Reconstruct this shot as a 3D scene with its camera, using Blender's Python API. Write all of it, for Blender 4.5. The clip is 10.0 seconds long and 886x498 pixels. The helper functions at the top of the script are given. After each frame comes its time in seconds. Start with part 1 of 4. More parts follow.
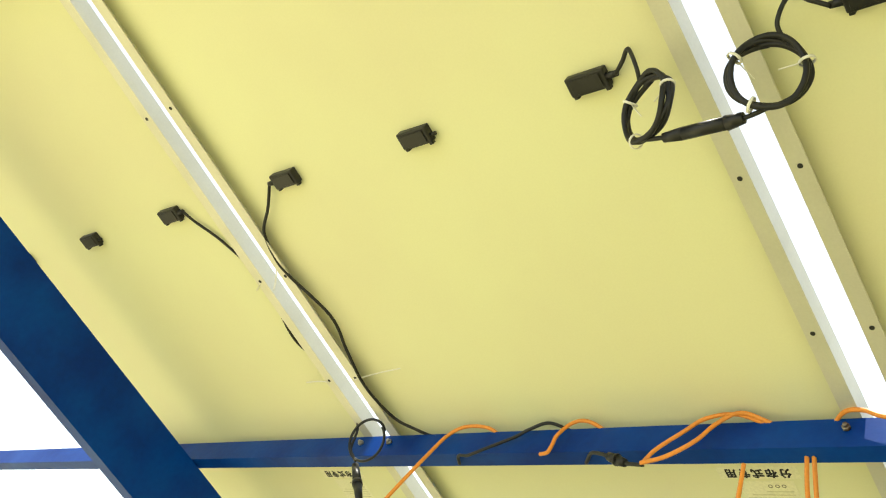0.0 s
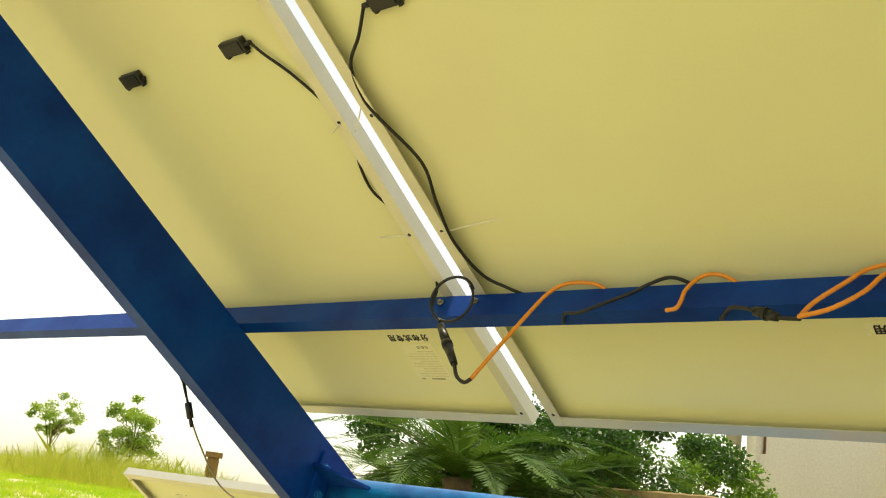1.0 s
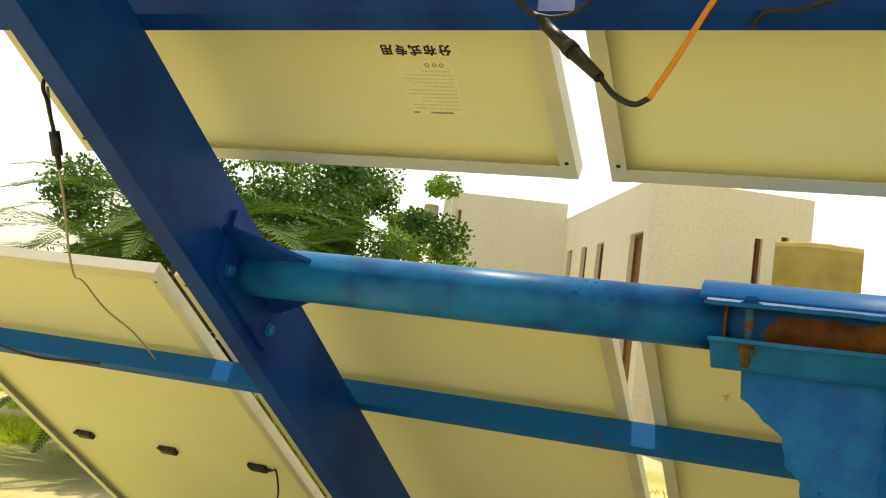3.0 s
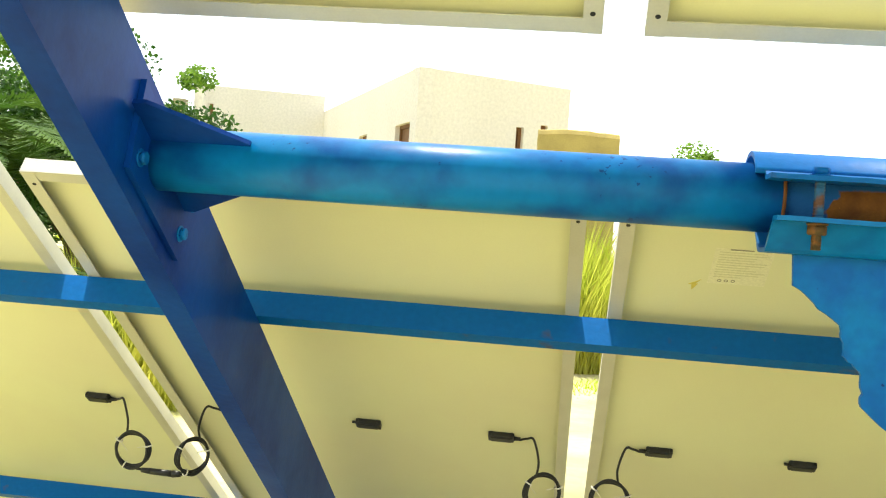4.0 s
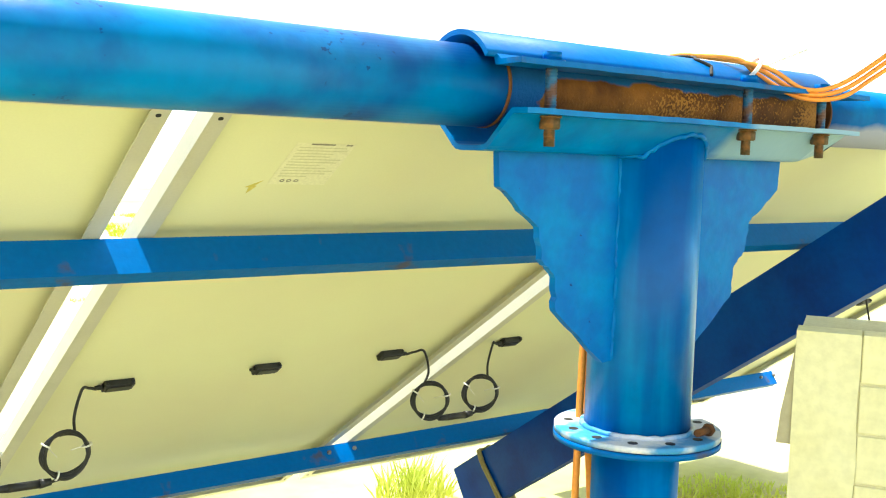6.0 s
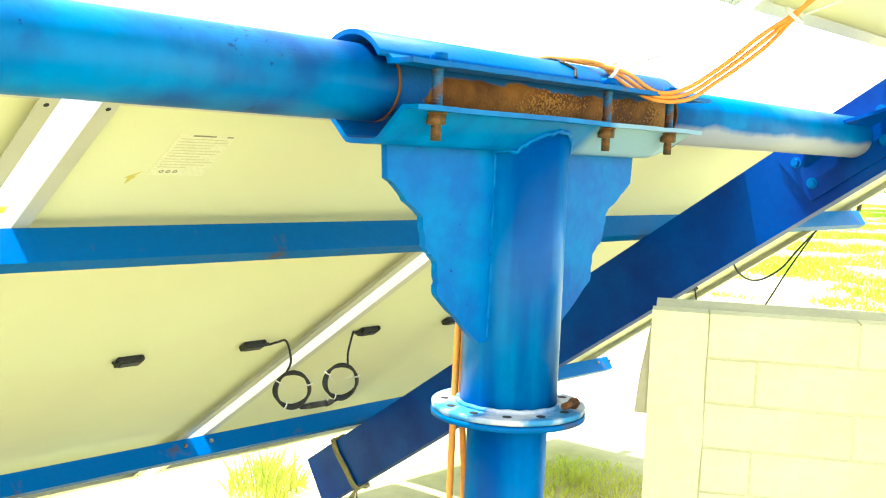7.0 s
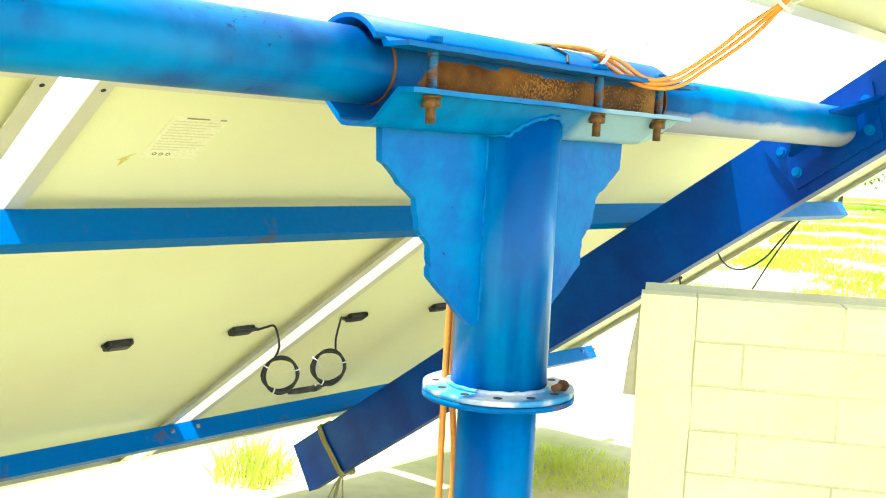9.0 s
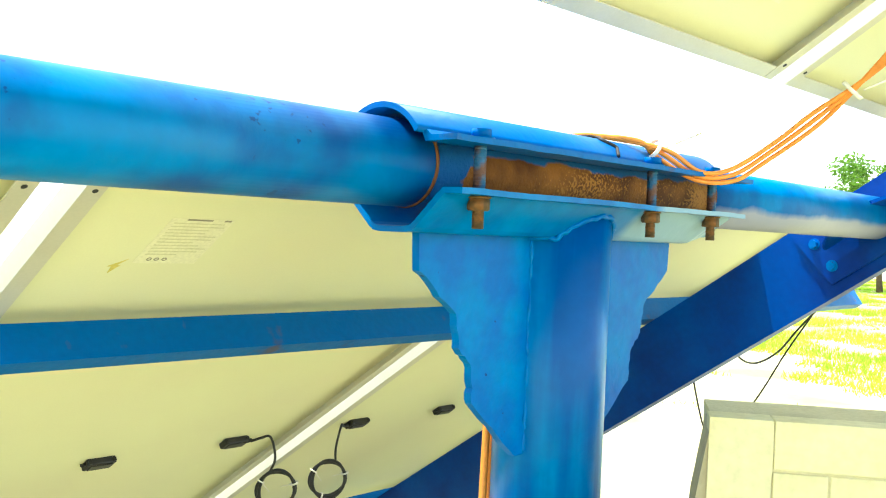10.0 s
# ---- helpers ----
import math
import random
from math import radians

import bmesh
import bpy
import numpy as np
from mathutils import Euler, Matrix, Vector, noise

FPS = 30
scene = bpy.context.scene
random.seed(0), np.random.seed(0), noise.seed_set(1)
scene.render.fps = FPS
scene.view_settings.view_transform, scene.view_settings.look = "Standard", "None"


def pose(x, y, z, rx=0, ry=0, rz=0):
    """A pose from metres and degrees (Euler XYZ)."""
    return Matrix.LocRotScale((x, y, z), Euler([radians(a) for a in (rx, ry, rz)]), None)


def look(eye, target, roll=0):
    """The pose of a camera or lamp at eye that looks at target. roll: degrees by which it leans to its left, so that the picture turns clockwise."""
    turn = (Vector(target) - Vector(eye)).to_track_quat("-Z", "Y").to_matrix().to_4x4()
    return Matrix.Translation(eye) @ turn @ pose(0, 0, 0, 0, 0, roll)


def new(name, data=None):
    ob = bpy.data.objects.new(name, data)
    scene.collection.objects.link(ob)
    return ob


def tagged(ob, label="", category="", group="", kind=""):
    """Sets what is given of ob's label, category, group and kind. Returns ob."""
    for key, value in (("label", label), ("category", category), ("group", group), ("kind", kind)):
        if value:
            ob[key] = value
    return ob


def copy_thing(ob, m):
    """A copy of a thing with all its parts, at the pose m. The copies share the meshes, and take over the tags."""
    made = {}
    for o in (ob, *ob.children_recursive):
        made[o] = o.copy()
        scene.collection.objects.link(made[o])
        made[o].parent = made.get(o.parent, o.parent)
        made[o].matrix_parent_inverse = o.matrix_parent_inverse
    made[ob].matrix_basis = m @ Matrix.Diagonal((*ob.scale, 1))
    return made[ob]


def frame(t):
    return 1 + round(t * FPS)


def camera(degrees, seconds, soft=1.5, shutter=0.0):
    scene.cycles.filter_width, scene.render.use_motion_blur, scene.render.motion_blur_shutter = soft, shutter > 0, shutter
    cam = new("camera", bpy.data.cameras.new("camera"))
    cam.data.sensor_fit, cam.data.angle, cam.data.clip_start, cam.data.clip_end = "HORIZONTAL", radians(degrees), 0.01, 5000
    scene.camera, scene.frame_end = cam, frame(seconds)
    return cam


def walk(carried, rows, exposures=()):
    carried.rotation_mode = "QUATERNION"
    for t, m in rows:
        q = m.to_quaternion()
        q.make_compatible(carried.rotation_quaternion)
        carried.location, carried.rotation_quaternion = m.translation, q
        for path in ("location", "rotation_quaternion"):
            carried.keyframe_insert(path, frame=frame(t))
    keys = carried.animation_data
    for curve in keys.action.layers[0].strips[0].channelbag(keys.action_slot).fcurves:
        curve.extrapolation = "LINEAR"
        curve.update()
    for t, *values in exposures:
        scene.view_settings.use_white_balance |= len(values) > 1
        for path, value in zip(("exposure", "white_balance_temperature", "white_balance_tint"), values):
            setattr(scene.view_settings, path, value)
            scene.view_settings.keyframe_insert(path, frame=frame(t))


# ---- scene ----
cam = camera(47.1, 10.0, soft=1.1)
PATH = [
    (0, (1.838, -2.008, 1.722), (0.488, -0.707, 2.418), 8.1),
    (0.5, (1.674, -2.059, 1.695), (0.33, -0.704, 2.292), 7.0),
    (1, (1.455, -2.035, 1.673), (0.148, -0.604, 2.166), 7.4),
    (1.5, (1.193, -1.908, 1.679), (-0.086, -0.419, 2.062), 7.9),
    (2, (0.926, -1.928, 1.644), (-0.243, -0.337, 1.96), 7.6),
    (2.5, (0.707, -1.923, 1.613), (-0.262, -0.194, 1.877), 6.5),
    (2.7, (0.605, -1.88, 1.621), (-0.275, -0.097, 1.839), 6.9),
    (3.8, (0.064, -1.561, 1.581), (-0.342, 0.397, 1.578), 4.4),
    (4, (-0.043, -1.541, 1.573), (-0.306, 0.442, 1.558), 4.2),
    (4.5, (-0.18, -1.344, 1.563), (-0.142, 0.654, 1.493), 3.3),
    (5, (-0.329, -1.186, 1.559), (0.068, 0.773, 1.472), 2.0),
    (5.5, (-0.472, -1.083, 1.561), (0.356, 0.734, 1.441), 2.1),
    (6, (-0.594, -0.98, 1.578), (0.614, 0.604, 1.404), 1.7),
    (6.2, (-0.633, -0.968, 1.579), (0.683, 0.528, 1.405), 1.9),
    (7.3, (-0.713, -1.01, 1.571), (0.739, 0.353, 1.398), 2.3),
    (7.5, (-0.717, -1.017, 1.571), (0.735, 0.348, 1.396), 2.4),
    (8, (-0.72, -1.018, 1.575), (0.735, 0.342, 1.389), 2.5),
    (8.5, (-0.722, -1.017, 1.57), (0.736, 0.339, 1.38), 2.7),
    (9, (-0.727, -0.996, 1.561), (0.744, 0.345, 1.372), 2.7),
    (9.5, (-0.689, -0.911, 1.565), (0.791, 0.426, 1.418), 2.6),
    (10, (-0.637, -0.794, 1.59), (0.867, 0.525, 1.563), 2.3),
]
walk(cam, [(t, look(eye, target, roll)) for t, eye, target, roll in PATH],
     exposures=[(0.0, 0.84, 6600, 5), (0.5, 0.54, 7200, 6), (1.0, 0.32, 7900, 4), (2.7, 0.16, 8700, 4), (3.8, 0.92, 7200, 6), (4.4, 1.46, 6500, 5), (5.0, 1.84, 6250, 2), (6.2, 1.52, 6300, 2),
                (7.3, 2.0, 6000, 3), (8.0, 1.96, 6000, 3), (9.0, 1.90, 6000, 3), (10.0, 1.66, 6000, 3)])

# ---- light: high summer sun over an open yard ----
world = bpy.data.worlds.new("sky")
scene.world = world
world.use_nodes = True
wn = world.node_tree
sky = wn.nodes.new("ShaderNodeTexSky")
sky.sky_type, sky.sun_disc = "NISHITA", False
SUN_EL, SUN_AZ = radians(73), radians(-34)
sky.sun_elevation, sky.sun_rotation = SUN_EL, SUN_AZ
sky.dust_density, sky.air_density = 0.8, 1.0
haze = wn.nodes.new("ShaderNodeHueSaturation")      # milky summer haze
haze.inputs["Saturation"].default_value, haze.inputs["Value"].default_value = 0.42, 1.2
wn.links.new(sky.outputs[0], haze.inputs["Color"])
wn.links.new(haze.outputs[0], wn.nodes["Background"].inputs[0])
wn.nodes["Background"].inputs[1].default_value = 0.15
sun = new("sun", bpy.data.lights.new("sun", "SUN"))
sun.data.energy, sun.data.angle, sun.data.color = 3.8, radians(0.5), (1.0, 0.95, 0.86)
sun.matrix_basis = look((0, 0, 0), (-math.sin(SUN_AZ) * math.cos(SUN_EL), -math.cos(SUN_AZ) * math.cos(SUN_EL), -math.sin(SUN_EL)))


# ---- materials ----
def nodes_of(name):
    m = bpy.data.materials.new(name)
    m.use_nodes = True
    return m, m.node_tree, m.node_tree.nodes["Principled BSDF"]


def mat(name, colour, rough=0.5, metal=0.0, second=None, scale=6.0, fine=90.0, mix=0.5, bump=0.1, lo=0.4, hi=0.65, detail=6.0, vary=0.0, spec=0.4, chips=None, grit=0.18):
    """A surface with large patches of a second colour, a fine grain in its value and a fine relief."""
    m, nt, bs = nodes_of(name)
    N, Lk = nt.nodes.new, nt.links.new
    tc = N("ShaderNodeTexCoord")
    big, small = N("ShaderNodeTexNoise"), N("ShaderNodeTexNoise")
    big.inputs["Scale"].default_value, big.inputs["Detail"].default_value = scale, detail
    small.inputs["Scale"].default_value, small.inputs["Detail"].default_value = fine, 4.0
    for n in (big, small):
        Lk(tc.outputs["Object"], n.inputs["Vector"])
    ramp = N("ShaderNodeMapRange")
    ramp.inputs["From Min"].default_value, ramp.inputs["From Max"].default_value = lo, hi
    ramp.inputs["To Max"].default_value = mix
    Lk(big.outputs[0], ramp.inputs["Value"])
    mx = N("ShaderNodeMixRGB")
    mx.inputs[1].default_value = (*colour, 1)
    mx.inputs[2].default_value = (*(second or [c * 0.75 for c in colour]), 1)
    Lk(ramp.outputs[0], mx.inputs[0])
    if chips:
        colour3, size, cut = chips           # flakes of a third colour, gathered in patches
        dots, where, both = N("ShaderNodeTexNoise"), N("ShaderNodeTexNoise"), N("ShaderNodeMath")
        dots.inputs["Scale"].default_value, dots.inputs["Detail"].default_value = size, 5.0
        where.inputs["Scale"].default_value = 4.3
        Lk(tc.outputs["Object"], dots.inputs["Vector"]), Lk(tc.outputs["Object"], where.inputs["Vector"])
        both.operation = "MULTIPLY"
        Lk(dots.outputs[0], both.inputs[0]), Lk(where.outputs[0], both.inputs[1])
        edge = N("ShaderNodeMapRange")
        edge.inputs["From Min"].default_value, edge.inputs["From Max"].default_value = cut, cut + 0.025
        Lk(both.outputs[0], edge.inputs["Value"])
        mx2 = N("ShaderNodeMixRGB")
        mx2.inputs[2].default_value = (*colour3, 1)
        Lk(edge.outputs[0], mx2.inputs[0]), Lk(mx.outputs[0], mx2.inputs[1])
        mx = mx2
    grain = N("ShaderNodeHueSaturation")
    g = N("ShaderNodeMapRange")
    g.inputs["To Min"].default_value, g.inputs["To Max"].default_value = 1 - grit, 1 + grit
    Lk(small.outputs[0], g.inputs["Value"])
    last = g.outputs[0]
    if vary:
        info = N("ShaderNodeObjectInfo")
        r = N("ShaderNodeMapRange")
        r.inputs["To Min"].default_value, r.inputs["To Max"].default_value = 1 - vary, 1 + vary
        Lk(info.outputs["Random"], r.inputs["Value"])
        mul = N("ShaderNodeMath")
        mul.operation = "MULTIPLY"
        Lk(last, mul.inputs[0]), Lk(r.outputs[0], mul.inputs[1])
        last = mul.outputs[0]
    Lk(last, grain.inputs["Value"])
    Lk(mx.outputs[0], grain.inputs["Color"])
    Lk(grain.outputs[0], bs.inputs["Base Color"])
    rr = N("ShaderNodeMapRange")
    rr.inputs["To Min"].default_value, rr.inputs["To Max"].default_value = max(0.03, rough - 0.12), min(1.0, rough + 0.12)
    Lk(big.outputs[0], rr.inputs["Value"]), Lk(rr.outputs[0], bs.inputs["Roughness"])
    bs.inputs["Metallic"].default_value = metal
    bs.inputs["Specular IOR Level"].default_value = spec
    if bump:
        bp = N("ShaderNodeBump")
        bp.inputs["Strength"].default_value, bp.inputs["Distance"].default_value = bump, 0.003
        Lk(small.outputs[0], bp.inputs["Height"]), Lk(bp.outputs[0], bs.inputs["Normal"])
    return m


# blue deepened past the paint's own tone to carry shade under the panels
BLUE = mat("shade_deepened_blue_paint", (0.0003, 0.050, 0.29), 0.42, 0, (0.0003, 0.022, 0.18), 5, 60, 0.8, 0.12, spec=0.12)
BLUE_WORN = mat("worn_blue_paint", (0.0003, 0.11, 0.38), 0.45, 0, (0.10, 0.06, 0.03), 11, 70, 0.7, 0.2, 0.64, 0.72, spec=0.12)
TUBE_PAINT = mat("brushed_blue_paint", (0.0003, 0.165, 0.46), 0.38, 0, (0.0003, 0.060, 0.27), 7, 45, 0.85, 0.2, 0.42, 0.60, spec=0.16, chips=((0.0005, 0.045, 0.20), 95, 0.372))

BLUE_SCUFF = mat("scuffed_blue_paint", (0.0003, 0.115, 0.41), 0.5, 0, (0.0003, 0.185, 0.48), 13, 60, 0.75, 0.4, 0.45, 0.66, spec=0.14, chips=((0.002, 0.035, 0.17), 75, 0.395))


def flaking_pipe():
    """A pipe whose blue paint is left at one end and along its crown; the rest is golden rust."""
    m = mat("flaking_rusty_pipe", (0.24, 0.092, 0.010), 0.85, 0, (0.08, 0.026, 0.005), 14, 220, 0.9, 0.7, 0.40, 0.62, chips=((0.34, 0.15, 0.02), 240, 0.31))
    nt = m.node_tree
    bs = next(n for n in nt.nodes if n.type == "BSDF_PRINCIPLED")
    rusty = bs.inputs["Base Color"].links[0].from_socket
    tc, sep, nz = nt.nodes.new("ShaderNodeTexCoord"), nt.nodes.new("ShaderNodeSeparateXYZ"), nt.nodes.new("ShaderNodeTexNoise")
    nz.inputs["Scale"].default_value, nz.inputs["Detail"].default_value = 17, 5
    nt.links.new(tc.outputs["Object"], sep.inputs[0])
    nt.links.new(tc.outputs["Object"], nz.inputs["Vector"])

    def edge(socket, slope, at, wave):
        a, b, c = (nt.nodes.new("ShaderNodeMath") for _ in range(3))
        a.operation = b.operation = "MULTIPLY_ADD"
        nt.links.new(nz.outputs[0], a.inputs[0])
        a.inputs[1].default_value, a.inputs[2].default_value = wave, -0.5 * wave - slope * at
        nt.links.new(socket, b.inputs[0])
        b.inputs[1].default_value = slope
        nt.links.new(a.outputs[0], b.inputs[2])
        c.operation, c.use_clamp = "MULTIPLY", True
        nt.links.new(b.outputs[0], c.inputs[0])
        c.inputs[1].default_value = 260
        return c.outputs[0]
    ends, crown, both = edge(sep.outputs["X"], -1, -0.272, 0.10), edge(sep.outputs["Z"], 1, 0.016, 0.03), nt.nodes.new("ShaderNodeMath")
    both.operation = "MAXIMUM"
    nt.links.new(ends, both.inputs[0]), nt.links.new(crown, both.inputs[1])
    mx = nt.nodes.new("ShaderNodeMixRGB")
    mx.inputs[2].default_value = (0.001, 0.095, 0.33, 1)
    nt.links.new(both.outputs[0], mx.inputs[0]), nt.links.new(rusty, mx.inputs[1]), nt.links.new(mx.outputs[0], bs.inputs["Base Color"])
    return m


RUSTY_PIPE = flaking_pipe()


def streaked_paint():
    """Paint brushed down an upright pipe: long runs of lighter and darker blue."""
    m = mat("streaked_blue_paint", (0.0003, 0.165, 0.46), 0.36, 0, (0.0003, 0.060, 0.28), 9, 45, 0.85, 0.2, 0.42, 0.60, spec=0.2)
    nt = m.node_tree
    tc, mp = nt.nodes.new("ShaderNodeTexCoord"), nt.nodes.new("ShaderNodeMapping")
    mp.inputs["Scale"].default_value = (1.6, 1.6, 0.14)
    nt.links.new(tc.outputs["Object"], mp.inputs["Vector"])
    big = next(n for n in nt.nodes if n.type == "TEX_NOISE" and abs(n.inputs["Scale"].default_value - 9) < 0.01)
    nt.links.new(mp.outputs[0], big.inputs["Vector"])
    return m


POST_PAINT = streaked_paint()


def blue_to_pale(name, base_args, axis, at, slope, bare):
    """Blue paint that turns pale past a ragged line across one axis."""
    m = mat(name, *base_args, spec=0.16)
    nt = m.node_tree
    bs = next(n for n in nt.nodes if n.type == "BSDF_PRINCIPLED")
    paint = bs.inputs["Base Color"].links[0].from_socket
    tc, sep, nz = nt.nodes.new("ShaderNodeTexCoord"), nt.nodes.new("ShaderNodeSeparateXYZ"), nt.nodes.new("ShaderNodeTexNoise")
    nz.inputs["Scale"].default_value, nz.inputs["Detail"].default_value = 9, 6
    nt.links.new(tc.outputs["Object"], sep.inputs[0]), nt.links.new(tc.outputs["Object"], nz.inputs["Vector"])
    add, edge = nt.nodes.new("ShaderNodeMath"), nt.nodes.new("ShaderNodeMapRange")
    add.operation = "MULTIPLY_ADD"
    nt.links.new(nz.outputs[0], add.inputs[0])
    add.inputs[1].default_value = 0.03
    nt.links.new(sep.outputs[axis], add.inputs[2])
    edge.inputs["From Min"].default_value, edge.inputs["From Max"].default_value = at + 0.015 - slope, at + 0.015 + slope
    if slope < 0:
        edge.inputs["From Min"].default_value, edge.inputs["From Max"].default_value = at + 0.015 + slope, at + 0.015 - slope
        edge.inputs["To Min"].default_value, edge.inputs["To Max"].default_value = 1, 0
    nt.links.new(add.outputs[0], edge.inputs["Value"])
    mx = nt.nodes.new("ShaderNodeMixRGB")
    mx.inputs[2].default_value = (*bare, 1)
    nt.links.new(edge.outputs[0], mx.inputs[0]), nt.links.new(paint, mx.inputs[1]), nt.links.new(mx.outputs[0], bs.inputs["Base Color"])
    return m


BLUE_COAT = ((0.0003, 0.165, 0.46), 0.42, 0, (0.0003, 0.075, 0.30), 8, 50, 0.8, 0.2)
PALING_PIPE = blue_to_pale("blue_to_pale_pipe", BLUE_COAT, "Z", -0.018, -0.006, (0.32, 0.34, 0.42))
PALING_SADDLE = blue_to_pale("blue_to_pale_saddle", BLUE_COAT, "X", 0.085, 0.015, (0.20, 0.34, 0.47))
BOLT_PAINT = mat("painted_thread", (0.02, 0.12, 0.25), 0.6, 0, (0.13, 0.05, 0.015), 40, 150, 0.9, 0.4, 0.45, 0.6)
RUSTY_NUT = mat("rusty_nut", (0.085, 0.055, 0.02), 0.7, 0.2, (0.22, 0.09, 0.02), 70, 180, 0.9, 0.5, 0.42, 0.58)
PALE_BLUE = mat("thin_blue_primer", (0.04, 0.24, 0.52), 0.55, 0, (0.62, 0.62, 0.66), 14, 90, 0.95, 0.2, 0.40, 0.54)
RUST = mat("rust", (0.15, 0.055, 0.012), 0.9, 0, (0.06, 0.025, 0.01), 22, 160, 0.9, 0.6, 0.4, 0.62)
BACKSHEET = mat("backsheet", (0.77, 0.77, 0.49), 0.5, 0, (0.74, 0.71, 0.47), 1.6, 240, 0.9, 0.01, grit=0.03)
ALU = mat("anodised_aluminium", (0.66, 0.64, 0.54), 0.42, 0.35, (0.58, 0.56, 0.46), 8, 200, 0.5, 0.02, grit=0.06)
CELLS = mat("dark_cells", (0.012, 0.016, 0.035), 0.12, 0, (0.016, 0.02, 0.045), 3, 50, 0.5, 0.0)
BLACK = mat("black_plastic", (0.012, 0.012, 0.012), 0.42, 0, (0.03, 0.028, 0.025), 30, 200, 0.5, 0.1)
RUBBER = mat("black_cable", (0.01, 0.01, 0.01), 0.5, 0, (0.03, 0.03, 0.03), 20, 150, 0.5, 0.05)
ORANGE = mat("orange_cable", (0.80, 0.29, 0.04), 0.45, 0, (0.66, 0.24, 0.04), 20, 150, 0.5, 0.05)
TIE = mat("zip_tie", (0.8, 0.78, 0.7), 0.4, 0, None, 20, 100, 0.2, 0)
INK = mat("printed_ink", (0.02, 0.02, 0.02), 0.6, 0, None, 40, 200, 0.2, 0)
GREY_INK = mat("grey_ink", (0.65, 0.63, 0.40), 0.6, 0, None, 40, 200, 0.2, 0)
WORN_BLACK = mat("worn_black_ink", (0.24, 0.22, 0.15), 0.6, 0, (0.4, 0.38, 0.26), 60, 200, 0.6, 0)
FADED_YELLOW = mat("faded_yellow_ink", (0.66, 0.56, 0.12), 0.6, 0, None, 60, 200, 0.4, 0)
STICKER = mat("label_paper", (0.80, 0.78, 0.55), 0.5, 0, None, 10, 200, 0.1, 0)
STEEL = mat("zinc_steel", (0.35, 0.34, 0.32), 0.45, 0.8, (0.15, 0.07, 0.03), 30, 150, 0.8, 0.2, 0.5, 0.6)
ROPE = mat("jute_rope", (0.36, 0.30, 0.12), 0.9, 0, None, 60, 300, 0.4, 0.8)
SOIL = mat("dry_soil", (0.56, 0.49, 0.27), 0.95, 0, (0.36, 0.36, 0.10), 0.35, 14, 0.9, 0.5, 0.46, 0.60)
BLOCK = mat("washed_brick", (0.66, 0.63, 0.40), 0.92, 0, (0.62, 0.57, 0.30), 5.0, 70, 0.8, 0.4, vary=0.025)
MORTAR = mat("mortar", (0.58, 0.54, 0.34), 0.95, 0, None, 8, 120, 0.6, 0.6)
PLASTER = mat("house_plaster", (0.80, 0.75, 0.66), 0.9, 0, (0.73, 0.68, 0.59), 0.5, 20, 0.7, 0.2)
LEAF = mat("leaf_green", (0.09, 0.19, 0.02), 0.5, 0, (0.15, 0.26, 0.03), 1.5, 30, 0.9, 0.0)
LEAF_PALE = mat("pale_leaf", (0.20, 0.31, 0.04), 0.5, 0, (0.28, 0.38, 0.06), 0.8, 30, 0.9, 0.0)
LEAF_DARK = mat("dark_leaf", (0.035, 0.10, 0.012), 0.5, 0, (0.06, 0.14, 0.02), 1.2, 30, 0.9, 0.0)
FROND = mat("palm_frond", (0.04, 0.10, 0.012), 0.6, 0, (0.10, 0.17, 0.025), 1.5, 30, 0.9, 0.0, spec=0.15)
GRASS = mat("dry_grass", (0.40, 0.46, 0.06), 0.7, 0, (0.52, 0.50, 0.10), 0.7, 20, 0.9, 0.0)
GRASS_FINE = mat("short_grass", (0.27, 0.44, 0.02), 0.7, 0, (0.42, 0.50, 0.04), 0.3, 8, 0.9, 0.0)
RUST_BRICK = mat("old_brick", (0.30, 0.17, 0.06), 0.9, 0, (0.20, 0.12, 0.05), 9, 60, 0.7, 0.5)
BARK = mat("bark", (0.14, 0.10, 0.06), 0.95, 0, (0.08, 0.06, 0.04), 8, 60, 0.8, 0.8)
WOOD = mat("door_wood", (0.20, 0.09, 0.03), 0.6, 0, (0.13, 0.06, 0.02), 6, 80, 0.7, 0.2)
MUD = mat("mud_plaster", (0.46, 0.36, 0.12), 0.95, 0, (0.34, 0.26, 0.09), 3, 50, 0.8, 0.5)


def let_light_through(m, share):
    """Thin leaves glow with the light that falls on their other side."""
    nt = m.node_tree
    bs = next(n for n in nt.nodes if n.type == "BSDF_PRINCIPLED")
    out = next(n for n in nt.nodes if n.type == "OUTPUT_MATERIAL")
    tr, mx = nt.nodes.new("ShaderNodeBsdfTranslucent"), nt.nodes.new("ShaderNodeMixShader")
    bright = nt.nodes.new("ShaderNodeHueSaturation")
    bright.inputs["Value"].default_value = 1.5
    nt.links.new(bs.inputs["Base Color"].links[0].from_socket, bright.inputs["Color"])
    nt.links.new(bright.outputs[0], tr.inputs["Color"])
    mx.inputs[0].default_value = share
    nt.links.new(bs.outputs[0], mx.inputs[1]), nt.links.new(tr.outputs[0], mx.inputs[2]), nt.links.new(mx.outputs[0], out.inputs["Surface"])


